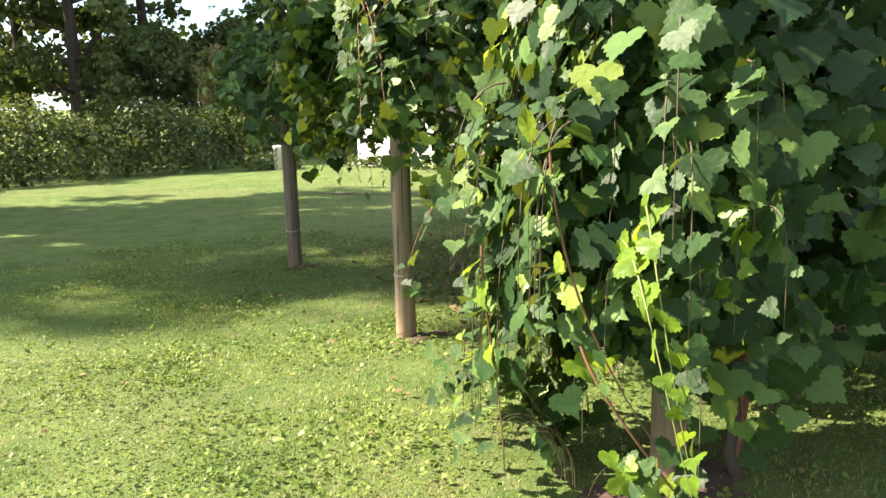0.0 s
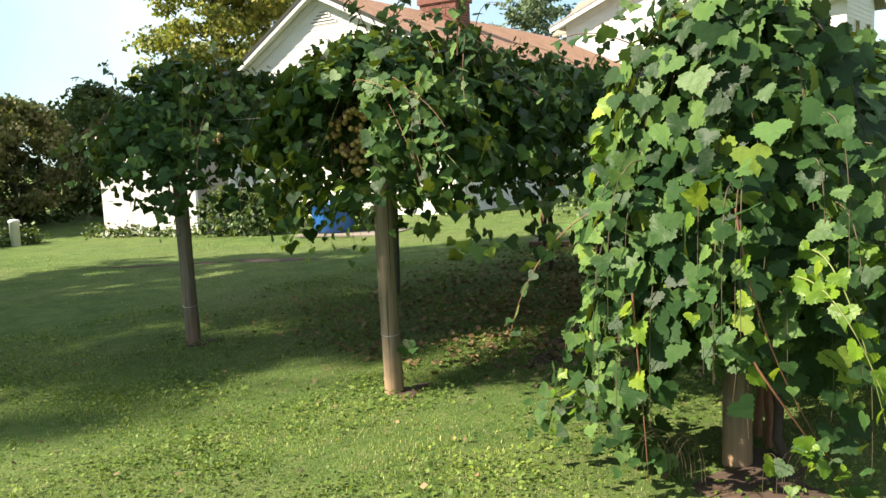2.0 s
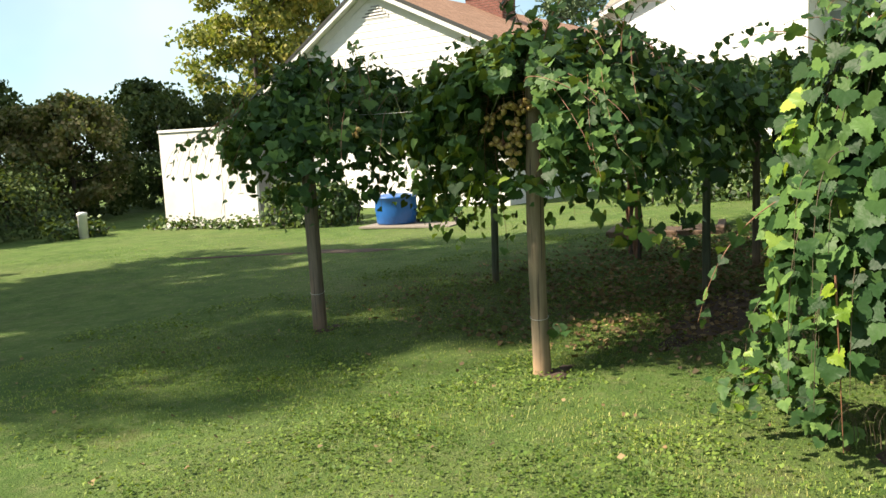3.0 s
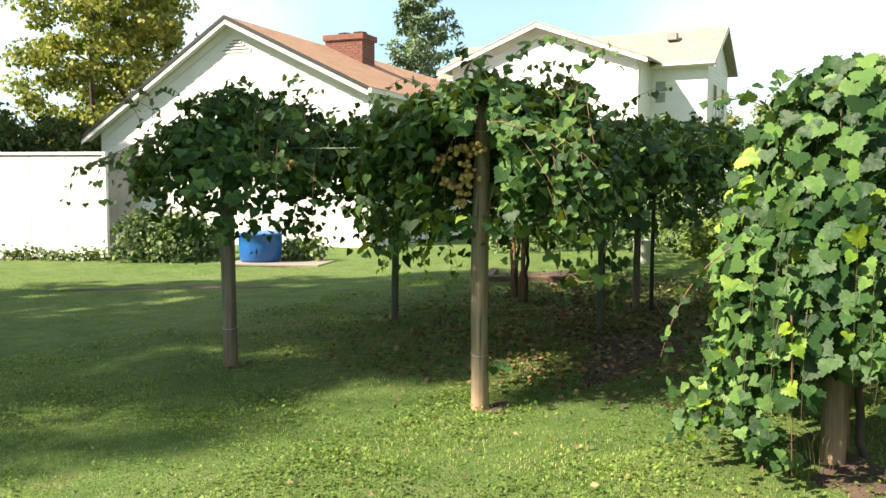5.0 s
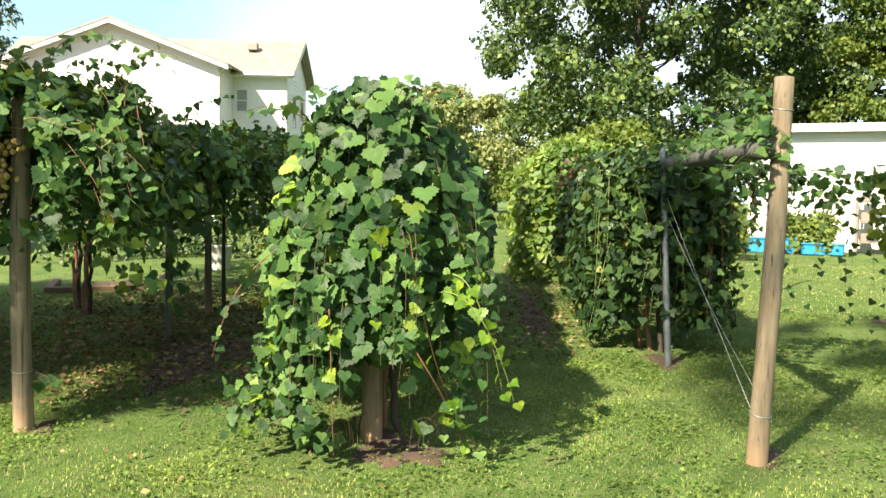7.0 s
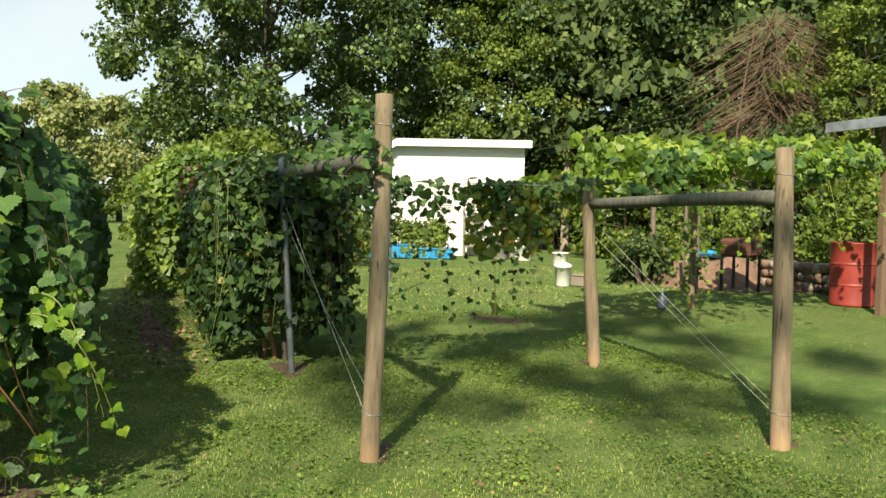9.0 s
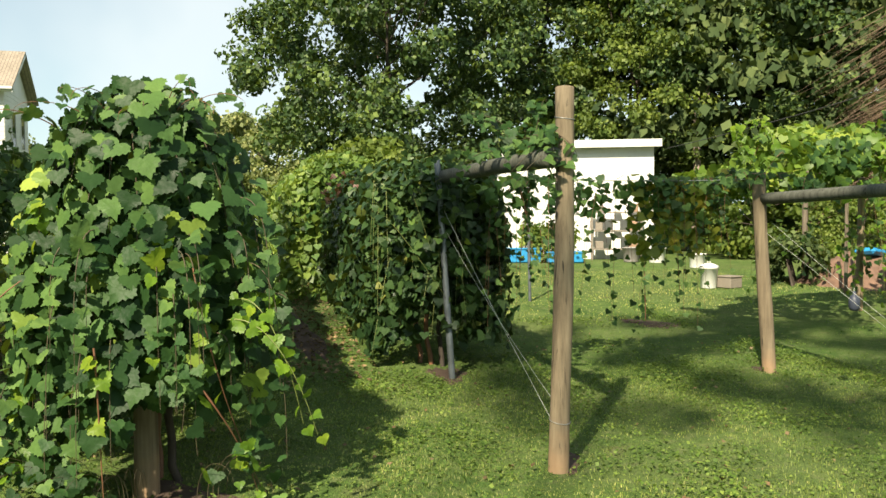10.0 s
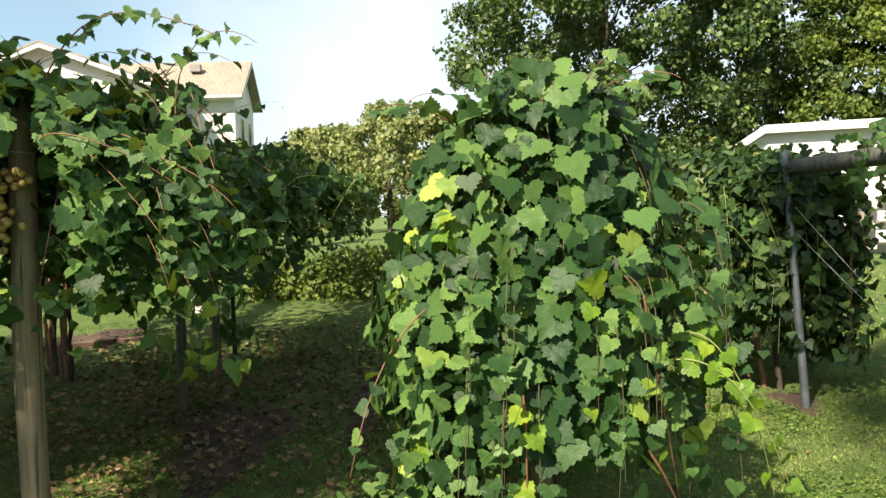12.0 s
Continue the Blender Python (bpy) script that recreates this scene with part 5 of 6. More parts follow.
tub_low(shed_m @ pose(-2.0, 2.1, 0, 0, 0, 4), 1.25, 0.6, 0.4, M_POOL, "low light blue plastic basin beside a white shed")
tub_low(shed_m @ pose(-2.1, 0.8, 0, 0, 0, 10), 1.0, 0.5, 0.3, M_POOL, "low light blue plastic basin beside a white shed")


def bucket(x, y, h, r, material, label):
    me = lathe("bucket_body", [(0.001, 0), (r * 0.82, 0), (r * 0.84, 0.02), (r, h - 0.03), (r * 1.06, h - 0.025), (r * 1.06, h), (r * 0.94, h), (r * 0.8, 0.03), (0.001, 0.03)], 20)
    return place("bucket", pose(x, y, G(x, y)), label, "bucket", [("bucket_body", me, material)])


bucket(11.7, 6.95, 0.45, 0.2, M_PALE, "white plastic bucket on the grass")
bucket(18.6, -9.0, 0.42, 0.25, M_PALE, "white plastic bucket near a shed")
bucket(19.2, -8.5, 0.42, 0.25, M_GREYP, "dark plastic bucket near a shed")
bucket(16.4, -9.0, 0.36, 0.22, M_PALE, "white plastic bucket near a shed")
bin_body = lathe("bin_body", [(0.001, 0), (0.2, 0), (0.21, 0.02), (0.24, 0.52), (0.265, 0.53), (0.265, 0.58), (0.25, 0.6), (0.14, 0.66), (0.001, 0.68)], 8)
place("lidded_bin", pose(10.95, -6.15, G(10.95, -6.15), 0, 0, 20) @ Matrix.Scale(0.68, 4), "white plastic bin with a sloping lid on the lawn", "bin", [("bin_body", bin_body, M_PALE), ("handle", tubes("handle", [([(-0.06, 0, 0.67), (-0.05, 0, 0.71), (0.05, 0, 0.71), (0.06, 0, 0.67)], 0.012)], 6), M_PALE)])
place("crate", pose(10.85, -6.5, G(10.85, -6.5), 0, 0, 20) @ Matrix.Scale(0.8, 4), "low tan wooden crate on the lawn", "crate", [("crate_side", boxed((-0.2, -0.2, 0), (0.2, 0.2, 0.24), None, 0.01), M_BOARD), ("crate_top", boxed((-0.22, -0.22, 0.243), (0.22, 0.22, 0.27), None, 0.006), M_BOARD)])
for x, y in ((9.15, -7.6), (9.0, -7.75)):
    post(x, y, 1.7, 0.03, M_POST_GREY, "thin dark wooden stake under a vine canopy", name="vine_stake")
post(10.5, -2.56, 2.3, 0.025, M_STEEL, "thin steel pole on the lawn near a shed", name="steel_pole")
place("flat_stone", pose(9.0, -10.0, G(9.0, -10.0), 0, 0, 30), "pale flat stone on the grass", "stone", [("slab", boxed((-0.2, -0.35, -0.02), (0.2, 0.35, 0.06), None, 0.03), M_MORTAR)])
sapling = base("sapling", pose(8.0, -3.45, G(8.0, -3.45)), "thin young sapling on the lawn with few leaves", "sapling")
shoot(sapling, bezier((8.0, -3.45, G(8, -3.45)), (8.0, -3.45, 0.5), (8.02, -3.42, 0.9), (8.0, -3.45, 1.35)), 0.008, 14, 0.1)


def lean_to():
    m = pose(6.05, -8.8, G(6.05, -8.8))
    ob = base("lean_to", m, "open weathered wooden lean-to with a tin roof", "shelter")
    part("roof", quad_slab([(-5.0, 0.35, 2.86), (0.82, 0.35, 2.86), (0.82, -3.4, 3.2), (-5.0, -3.4, 3.2)], 0.05), M_TIN, ob)
    part("fascia", boxed((-5.0, 0.354, 2.71), (0.82, 0.39, 2.86), None, 0.004), plain("peeling_grey_paint", (0.3, 0.34, 0.38), 0.7, 0, 0.5, 4.0), ob)
    for x, y, w in ((-0.05, 0.1, 0.1), (-3.0, 0.1, 0.1), (0.5, -3.0, 0.1), (-3.0, -3.0, 0.1)):
        part("support_post", boxed((x - w / 2, y - w / 2, -0.3), (x + w / 2, y + w / 2, 2.82)), M_BROWN, ob)
    for k in range(6):
        part("plank", boxed((-1.2 + 0.17 * k, -0.3, 0), (-1.045 + 0.17 * k, -0.27, 2.75), None, 0.004), M_BOARD, ob)
    for o_ in ob.children_recursive:
        o_.matrix_parent_inverse = Matrix.Identity(4)


lean_to()
# Firewood stacked behind the drum, and odds and ends under the trees.
pile = base("wood_pile", pose(8.6, -9.7, G(8.6, -9.7)), "stack of split brown firewood on the ground", "wood pile")
for k in range(46):
    r = rng.uniform(0.06, 0.1)
    x, z = -1.3 + 0.19 * (k % 14) + rng.normal(0, 0.02), 0.09 + 0.17 * (k // 14)
    log = tubes("log", [([(x, 0.0, z), (x, 0.0, z), (x + rng.normal(0, 0.04), -0.45, z), (x, -0.45, z)], [0.01, r, r, 0.01])], 7)
    o = child("log", log, M_BROWN if k % 3 else M_BOARD, pile)
    o.matrix_parent_inverse = Matrix.Identity(4)
heap_v = []
for k, (r, z) in enumerate(((1.1, -0.05), (0.95, 0.14), (0.7, 0.36), (0.42, 0.52), (0.02, 0.58))):
    for i in range(28):
        a = 2 * math.pi * i / 28
        w = 1 + 0.1 * math.sin(3 * a + k) + 0.06 * math.sin(8 * a + 2 * k)
        heap_v.append((r * w * math.cos(a), 1.3 * r * w * math.sin(a), z * (1 + 0.06 * math.sin(5 * a + k))))
heap_f = [(k * 28 + i, k * 28 + (i + 1) % 28, k * 28 + 28 + (i + 1) % 28, k * 28 + 28 + i) for k in range(4) for i in range(28)]
place("soil_heap", pose(10.4, -9.2, G(10.4, -9.2)), "heap of red-brown soil and mulch", "soil heap", [("soil", mesh_np("soil", heap_v, heap_f, True), plain("red_soil", (0.24, 0.145, 0.1), 0.95, 0, 0.45, 4.0, 0.8))])
place("blue_tarp", pose(10.1, -8.9, G(10.1, -8.9) + 0.5, 0, 0, 20), "crumpled light blue tarp on a soil heap", "tarp", [("sheet", boxed((-0.2, -0.3, 0), (0.2, 0.3, 0.12), pose(0, 0, 0, 8, 5, 0), 0.05), M_POOL)])
bm = bmesh.new()
for x, y in ((-0.25, -0.2), (0.25, -0.2), (-0.25, 0.2), (0.25, 0.2)):
    box(bm, (x - 0.02, y - 0.02, 0), (x + 0.02, y + 0.02, 0.65))
place("grill", pose(8.9, -8.6, G(8.9, -8.6), 0, 0, 20), "rust red metal grill on thin legs", "grill", [("legs", bm, M_DARK_STEEL), ("fire_box", boxed((-0.3, -0.25, 0.62), (0.3, 0.25, 0.95), None, 0.05), plain("rust_red", (0.13, 0.05, 0.035), 0.7, 0.2, 0.5, 5.0))])
float_me = lathe("float_body", [(0.001, 0), (0.03, 0.004), (0.045, 0.03), (0.045, 0.1), (0.03, 0.13), (0.013, 0.145), (0.013, 0.168), (0.001, 0.17)], 14)
place("hanging_bottle", pose(3.36, -3.09, 0.8, 0, 0, 0), "blue-grey plastic bottle hung on a guy wire", "bottle", [("float_body", float_me, plain("slate_plastic", (0.05, 0.06, 0.09), 0.5)), ("cord", tubes("cord", [([(0, 0, 0.165), (0.004, 0.002, 0.18), (0, 0, 0.2)], 0.003)], 5), M_CORD)])
pst = lathe("pipe", [(0.001, -0.1), (0.11, -0.1), (0.11, 0.55), (0.125, 0.56), (0.125, 0.62), (0.09, 0.64), (0.001, 0.65)], 18)
place("white_pipe", pose(5.57, 21.47, G(5.57, 21.47)), "short white plastic pipe standing on the lawn", "pipe", [("pipe", pst, M_PALE)])
# Low timber bed edge and a bare mulch strip behind the rows.
for a, b, z in (((8.3, 8.3), (9.1, 6.9), 0.09), ((9.1, 6.9), (10.2, 7.4), 0.09), ((8.3, 8.3), (9.4, 8.8), 0.09)):
    dx, dy = b[0] - a[0], b[1] - a[1]
    place("timber_edging", pose(a[0], a[1], G(*a) - 0.03, 0, 0, math.degrees(math.atan2(dy, dx))), "brown timber bed edging on the ground", "edging", [("timber", boxed((0, -0.06, 0), (math.hypot(dx, dy), 0.06, 0.13), None, 0.012), M_BROWN)])


def soil_patch(x, y, rx, ry, turn, label, name="soil_patch", material=M_SOIL, n=26):
    """A low ragged mound of bare soil."""
    vs, fs = [], []
    for k, (s, h) in enumerate(((1.0, -0.012), (0.8, 0.008), (0.4, 0.016), (0.01, 0.018))):
        for i in range(n):
            a = 2 * math.pi * i / n
            w = 1 + 0.22 * math.sin(3 * a + x) + 0.13 * math.sin(7 * a + y) + 0.1 * math.sin(11 * a)
            px, py = rx * s * w * math.cos(a), ry * s * w * math.sin(a)
            c, d = math.cos(turn), math.sin(turn)
            X_, Y_ = x + px * c - py * d, y + px * d + py * c
            vs.append((X_, Y_, G(X_, Y_) + h))
    for k in range(3):
        for i in range(n):
            j = (i + 1) % n
            fs.append((k * n + i, k * n + j, k * n + n + j, k * n + n + i))
    return tagged(child(name, mesh_np(name, vs, fs, True), material, None), label, "soil", kind="structure")


BARE = [(2.25, 4.78, 0.2, 0.1, 0.3), (2.2, 7.45, 0.2, 0.1, 0.2), (2.15, 2.3, 0.42, 0.3, 0.5), (2.3, -0.1, 0.26, 0.1, -0.5), (1.72, -3.0, 0.14, 0.1, 0), (4.7, -3.15, 0.16, 0.1, 0), (5.2, 0.05, 0.4, 0.2, 0),
        (6.3, 12.2, 0.9, 0.3, -1.2), (5.2, 13.6, 1.2, 0.12, -0.9), (7.8, 1.3, 2.0, 0.17, 0.04), (9.3, 7.7, 0.9, 0.6, 0.2), (9.6, -8.9, 2.0, 0.7, 0.6), (7.7, -3.4, 0.5, 0.25, 0.4), (4.6, 4.6, 1.3, 0.45, 0.1), (5.4, 3.6, 1.1, 0.25, 0.0)]
for k, b in enumerate(BARE):
    soil_patch(*b, "bare brown soil with dry leaves", "soil_patch_%d" % (k + 1))

# ---- trees ----


def tree_mesh(h, crown, trunk_r, clumps, leaves, leaf, material, spread=1.0, low=0.25, flat_=0.6, branch=9, clump=0.24, stem=0.68):
    """A tree at the origin: tapered trunk with limbs, and a crown of leafy clumps with gaps."""
    ob = base("tree", Matrix.Identity(4), "", "tree")
    tr = bezier((0, 0, -0.3), (0.02 * h, 0, h * 0.3), (-0.02 * h, 0.02 * h, h * stem * 0.66), (0.01 * h, 0, h * stem), 12)
    child("trunk", tubes("trunk", [(tr, np.linspace(trunk_r, trunk_r * 0.15, 12))], 9), M_BARK, ob)
    lines, ends = [], []
    for k in range(clumps):
        t = rng.uniform(low, 1.0)
        a = k * 2.399 + rng.normal(0, 0.3)
        prof = math.sin(math.pi * min(1, max(0.06, (t - low) / (1.02 - low)) ** 0.75)) ** 0.6
        r = crown * spread * prof * math.sqrt(rng.uniform(0.2, 1.0))
        c = np.array((r * math.cos(a), r * math.sin(a), h * t))
        ends.append(c)
        if k % max(1, clumps // branch) == 0 or k < 6:
            s = tr[int(np.clip(t * 8.2 / stem, 2, 10))]
            lines.append((bezier(s, s + (c - s) * (0.4, 0.4, 0.1), s + (c - s) * (0.8, 0.8, 0.7), c, 8), np.linspace(trunk_r * 0.22, 0.012, 8)))
    for ln in lines[:8]:
        child("limb", tubes("limb", [ln], 6), M_BARK, ob)
    if lines[8:]:
        child("branchwork", tubes("branchwork", lines[8:], 5), M_BARK, ob, kind="stuff")
    ends = np.array(ends)
    n = leaves // clumps
    size = crown * clump * rng.uniform(0.6, 1.25, len(ends))
    d = unit(rng.normal(0, 1, (len(ends), n, 3)))
    rad = rng.uniform(0, 1, (len(ends), n, 1)) ** 0.45
    pos = ends[:, None] + d * rad * size[:, None, None] * (1, 1, flat_)
    pos = pos.reshape(-1, 3)
    nr = d.reshape(-1, 3)
    sz = leaf * rng.uniform(0.6, 1.35, len(pos))
    child("crown", leaf_mesh("crown", pos, leaf_frames(nr, 0.4, 0.7, 0.2), sz, CARD_V, CARD_F), material, ob, kind="stuff")
    return ob


def plant(src, label, places, first=True, group=""):
    """Puts the source tree at the first place and copies at the others: (x, y, scale, turn)."""
    for k, (x, y, s, r) in enumerate(places):
        m = pose(x, y, G(x, y), 0, 0, r) @ Matrix.Diagonal((s, s, s, 1))
        if k == 0:
            src.matrix_basis = m
            ob = src
        else:
            ob = copy_thing(src, pose(x, y, G(x, y), 0, 0, r))
            ob.scale = (s, s, s)
        tagged(ob, label, "tree", group)


maple = tree_mesh(15, 5.4, 0.13, 400, 66000, 0.18, M_TREE, low=0.02, flat_=0.62, branch=8, clump=0.17)
plant(maple, "tall broad green deciduous tree in leaf", [(27.0, -2.8, 1.0, 0), (28.5, -12.8, 1.0, 80), (21.5, -19.0, 0.95, 200)], group="trees behind the shed")
lightm = tree_mesh(10, 3.6, 0.16, 170, 27000, 0.155, M_TREE_LIGHT, low=0.08, flat_=0.75, branch=6, clump=0.16)
plant(lightm, "sunlit light green deciduous tree in leaf", [(25.6, -11.8, 1.0, 30), (13.5, -16.5, 0.75, 60)], group="trees behind the shed")
darkt = tree_mesh(14, 3.5, 0.26, 90, 6800, 0.27, M_TREE_DARK, low=0.1, branch=24)
plant(darkt, "tall dark shaded deciduous tree behind a hedge", [(1.2, 33.0, 1.15, 0), (4.0, 35.0, 1.15, 70), (-0.4, 36.5, 1.2, 130), (-6, 34, 1.15, 200), (-11, 32, 1.15, 300), (2.4, 39, 1.3, 20), (24.5, -17.2, 1.1, 120), (24, -22, 1.2, 20), (11, -24, 1.1, 40), (31, -10, 1.2, 60), (30, -16, 1.2, 160), (17, -23, 1.15, 210), (35, -4, 1.1, 280)], group="dark trees")
gold = tree_mesh(12, 3.0, 0.16, 150, 18000, 0.2, M_TREE_GOLD, low=0.06, flat_=0.5, branch=4, clump=0.28)
plant(gold, "tall tree with leaves turning yellow", [(21, 37, 1.25, 0), (25, 38.5, 1.1, 90)], group="yellowing trees")
rust = tree_mesh(3.6, 1.7, 0.1, 70, 12000, 0.12, M_TREE_RUST, low=0.15, branch=16)
plant(rust, "small rust-tinged shrubby tree at the lawn's edge", [(7.8, 27.5, 1.1, 0), (5.9, 27.8, 1.0, 100)], group="small trees")
bush = tree_mesh(4.6, 2.4, 0.1, 80, 5500, 0.18, M_TREE_DARK, low=0.05, branch=12)
plant(bush, "dark green bushy tree at the lawn's edge", [(9.5, 30.0, 0.8, 0), (12.3, 30.2, 0.9, 60), (14.8, 30.0, 0.9, 150), (13.0, 33, 1.05, 240), (7.0, 33, 1.05, 30), (16.8, 29.2, 0.85, 70), (3.4, 29.5, 0.9, 10), (13.0, -13.6, 0.75, 200), (6.5, -13.4, 0.7, 90), (21.0, -20.5, 2.2, 40), (18.2, -19.0, 2.0, 150), (23.8, -15.2, 2.1, 290)], group="bushy trees")
under = tree_mesh(3.4, 2.3, 0.08, 80, 5000, 0.185, M_TREE_LIGHT, low=0.02, branch=6)
plant(under, "light green bush under tall trees", [(20.8, -1.2, 1.0, 0), (24.5, 0.6, 0.8, 70), (19.6, -13.0, 0.9, 140), (25.5, -2.0, 1.15, 30), (17.2, -3.2, 0.45, 20), (10.0, -12.6, 0.62, 200), (13.6, -11.6, 0.55, 260)], group="bushes")
# Distance haze is mixed into the paler leaf colours of these trees.
far_t = tree_mesh(11, 4.8, 0.3, 80, 6500, 0.42, leafy("haze_pale_tree_leaves", (0.13, 0.17, 0.08), (0.2, 0.24, 0.115), (0.28, 0.3, 0.15), 0.6, 0.3, spec=0.3), low=0.1, branch=8)
plant(far_t, "distant green tree, haze put into its pale leaf colour", [(70, 8.0, 1.0, 0), (78, 3.4, 1.0, 80), (74, 13, 0.9, 160), (86, 18, 1.0, 240), (82, 25, 0.9, 40), (68, 0.5, 0.9, 300), (95, 10, 1.0, 0)], group="distant trees")


def conifer(h, r, whorls, n, leaf, material):
    """A conifer: straight trunk and drooping tiers of boughs with uneven ends."""
    ob = base("conifer", Matrix.Identity(4), "", "conifer")
    child("trunk", tubes("trunk", [(np.array([(0, 0, z) for z in np.linspace(-0.3, h, 10)]), np.linspace(0.2, 0.02, 10))], 8), M_BARK, ob)
    lines, pos = [], []
    for w in range(whorls):
        t = w / whorls
        for k in range(7):
            a = rng.uniform(0, 2 * math.pi)
            L = r * (1 - t) ** 0.6 * rng.uniform(0.6, 1.15) + 0.25
            z = h * (0.1 + 0.88 * t)
            s, e = np.array((0, 0, z)), np.array((L * math.cos(a), L * math.sin(a), z + L * rng.uniform(-0.05, 0.3)))
            b = bezier(s, s + (e - s) * (0.4, 0.4, 0), e - (0, 0, 0.2 * L), e, 7)
            lines.append((b, np.linspace(0.035, 0.008, 7)))
            u_ = rng.uniform(0.2, 1, n)
            q_ = np.stack([np.interp(u_, np.linspace(0, 1, 7), b[:, i]) for i in range(3)], 1)
            pos.append(q_ + rng.normal(0, 1, (n, 3)) * (0.13 * L * (1.25 - u_))[:, None] * (1, 1, 0.55))
    child("boughwork", tubes("boughwork", lines, 5), M_BARK, ob, kind="stuff")
    pos = np.concatenate(pos)
    fr = leaf_frames(unit(pos * (1, 1, 0)), 0.2, 0.7, 0.5)
    child("crown", leaf_mesh("crown", pos, fr, leaf * rng.uniform(0.6, 1.3, len(pos)), CARD_V * (0.45, 1, 1), CARD_F), material, ob, kind="stuff")
    return ob


plant(conifer(13.8, 4.6, 20, 70, 0.36, M_NEEDLE), "blue-green conifer between two houses", [(38, 30, 1.0, 0)])
plant(conifer(11, 2.8, 18, 40, 0.32, M_NEEDLE), "loose-limbed dark conifer beside a house", [(27.0, 36.0, 0.9, 0)])


def hedge(pts, width, height, n, material, label, name="hedge"):
    """A row of bushes with an uneven leafy face and top."""
    pts = np.asarray(pts, float)
    ob = base(name, pose(*pts[0], G(*pts[0])), label, "hedge")
    d = np.r_[0, np.cumsum(np.hypot(*np.diff(pts, axis=0).T))]
    t = rng.uniform(0, d[-1], n)
    c = np.stack([np.interp(t, d, pts[:, 0]), np.interp(t, d, pts[:, 1])], 1)
    a = rng.uniform(-0.2, math.pi + 0.2, n)
    k = rng.uniform(0.55, 1, n) ** 0.5 * (1 + 0.16 * np.sin(t * 1.9) + 0.1 * np.sin(t * 4.7 + 1))
    dirs = np.stack([np.interp(t, d, np.gradient(pts[:, 0], d)), np.interp(t, d, np.gradient(pts[:, 1], d))], 1)
    side = unit(np.stack([-dirs[:, 1], dirs[:, 0]], 1))
    x = np.cos(a) * k * width
    z = np.maximum(0.03, np.abs(np.sin(a)) ** 0.6 * height * k)
    pos = np.c_[c + side * x[:, None], z]
    pos[:, 2] += gz(pos[:, 0], pos[:, 1])
    nr = unit(np.c_[side * np.cos(a)[:, None], np.abs(np.sin(a)) + 0.05])
    pos += rng.normal(0, 0.09, pos.shape) * (1, 1, 0.8)
    pos[:, 2] = np.maximum(pos[:, 2], gz(pos[:, 0], pos[:, 1]) + 0.02)
    child("crown", leaf_mesh("crown", pos, leaf_frames(nr, 0.4, 0.6), 0.11 * rng.uniform(0.6, 1.4, n), CARD_V, CARD_F), material, ob, kind="stuff")
    st = np.linspace(0, d[-1], 14)
    child("stemwork", tubes("stemwork", [(np.array([(np.interp(q_, d, pts[:, 0]) + 0.1 * i, np.interp(q_, d, pts[:, 1]), G(np.interp(q_, d, pts[:, 0]), np.interp(q_, d, pts[:, 1])) + height * 0.35 * i - 0.05) for i in range(3)]), [0.03, 0.022, 0.01]) for q_ in st], 5), M_BARK, ob, kind="stuff")
    return ob


hedge([(-15, 12), (-8.5, 16.5), (-4, 19.3), (-0.8, 21.2), (3.0, 23.4), (5.5, 24.6)], 1.3, 1.65, 32000, M_TREE_DARK, "long dark green hedge along the lawn")
hedge([(9.0, 18.3), (9.5, 17.2), (10.1, 16.6)], 0.6, 0.95, 3400, M_TREE, "leafy green shrubs at the foot of a house wall", "shrubs")
hedge([(10.6, 14.9), (11.0, 14.2)], 0.25, 0.45, 500, M_TREE, "low green plants at the foot of a house wall", "shrubs")
hedge([(7.5, 21.9), (8.7, 18.5)], 0.15, 0.22, 500, M_TREE, "low weeds at the foot of a white panel", "weeds")
hedge([(4.9, 21.8), (6.2, 21.9)], 0.25, 0.35, 700, M_TREE, "low shrubs around a white pipe", "shrubs")
hedge([(19.6, -6.9), (20.2, -5.6)], 0.5, 0.95, 2600, M_TREE_LIGHT, "yellow-green shrub in front of a white shed", "shrub")
hedge([(10.4, -7.5), (11.0, -8.0), (12.0, -8.6)], 0.45, 0.75, 2400, M_TREE_DARK, "dark low shrubs under a vine canopy", "shrubs")
hedge([(13.4, 3.3), (13.2, 4.8), (13.4, 6.6)], 0.5, 0.8, 3000, M_TREE_LIGHT, "sunlit low weeds at the end of the vine rows", "weeds")
hedge([(14.6, 6.5), (14.8, 9.5), (15.2, 12)], 0.8, 1.6, 6000, M_TREE, "green shrubs behind the vine rows", "shrubs")

brush = base("dead_brush", pose(16.0, -15.0, G(16, -15)), "tangle of bare brown dead branches under the trees", "brush")
twigs = []
stem_bark = plain("dead_stem", (0.16, 0.11, 0.08), 0.9)
for k in range(3):
    a = np.array((rng.normal(15.2, 0.2 + 0.6 * (k > 0)), rng.normal(-14.8, 0.2 + 0.6 * (k > 0)), G(15, -15) - 0.1))
    b = bezier(a, a + (0.2, 0, 2), a + (-0.2, 0.3, 4), a + (rng.normal(0, 0.6), rng.normal(0, 0.6), 6.4), 8)
    child("stem", tubes("stem", [(b, np.linspace(0.05, 0.015, 8))], 6), stem_bark, brush).matrix_parent_inverse = brush.matrix_world.inverted()
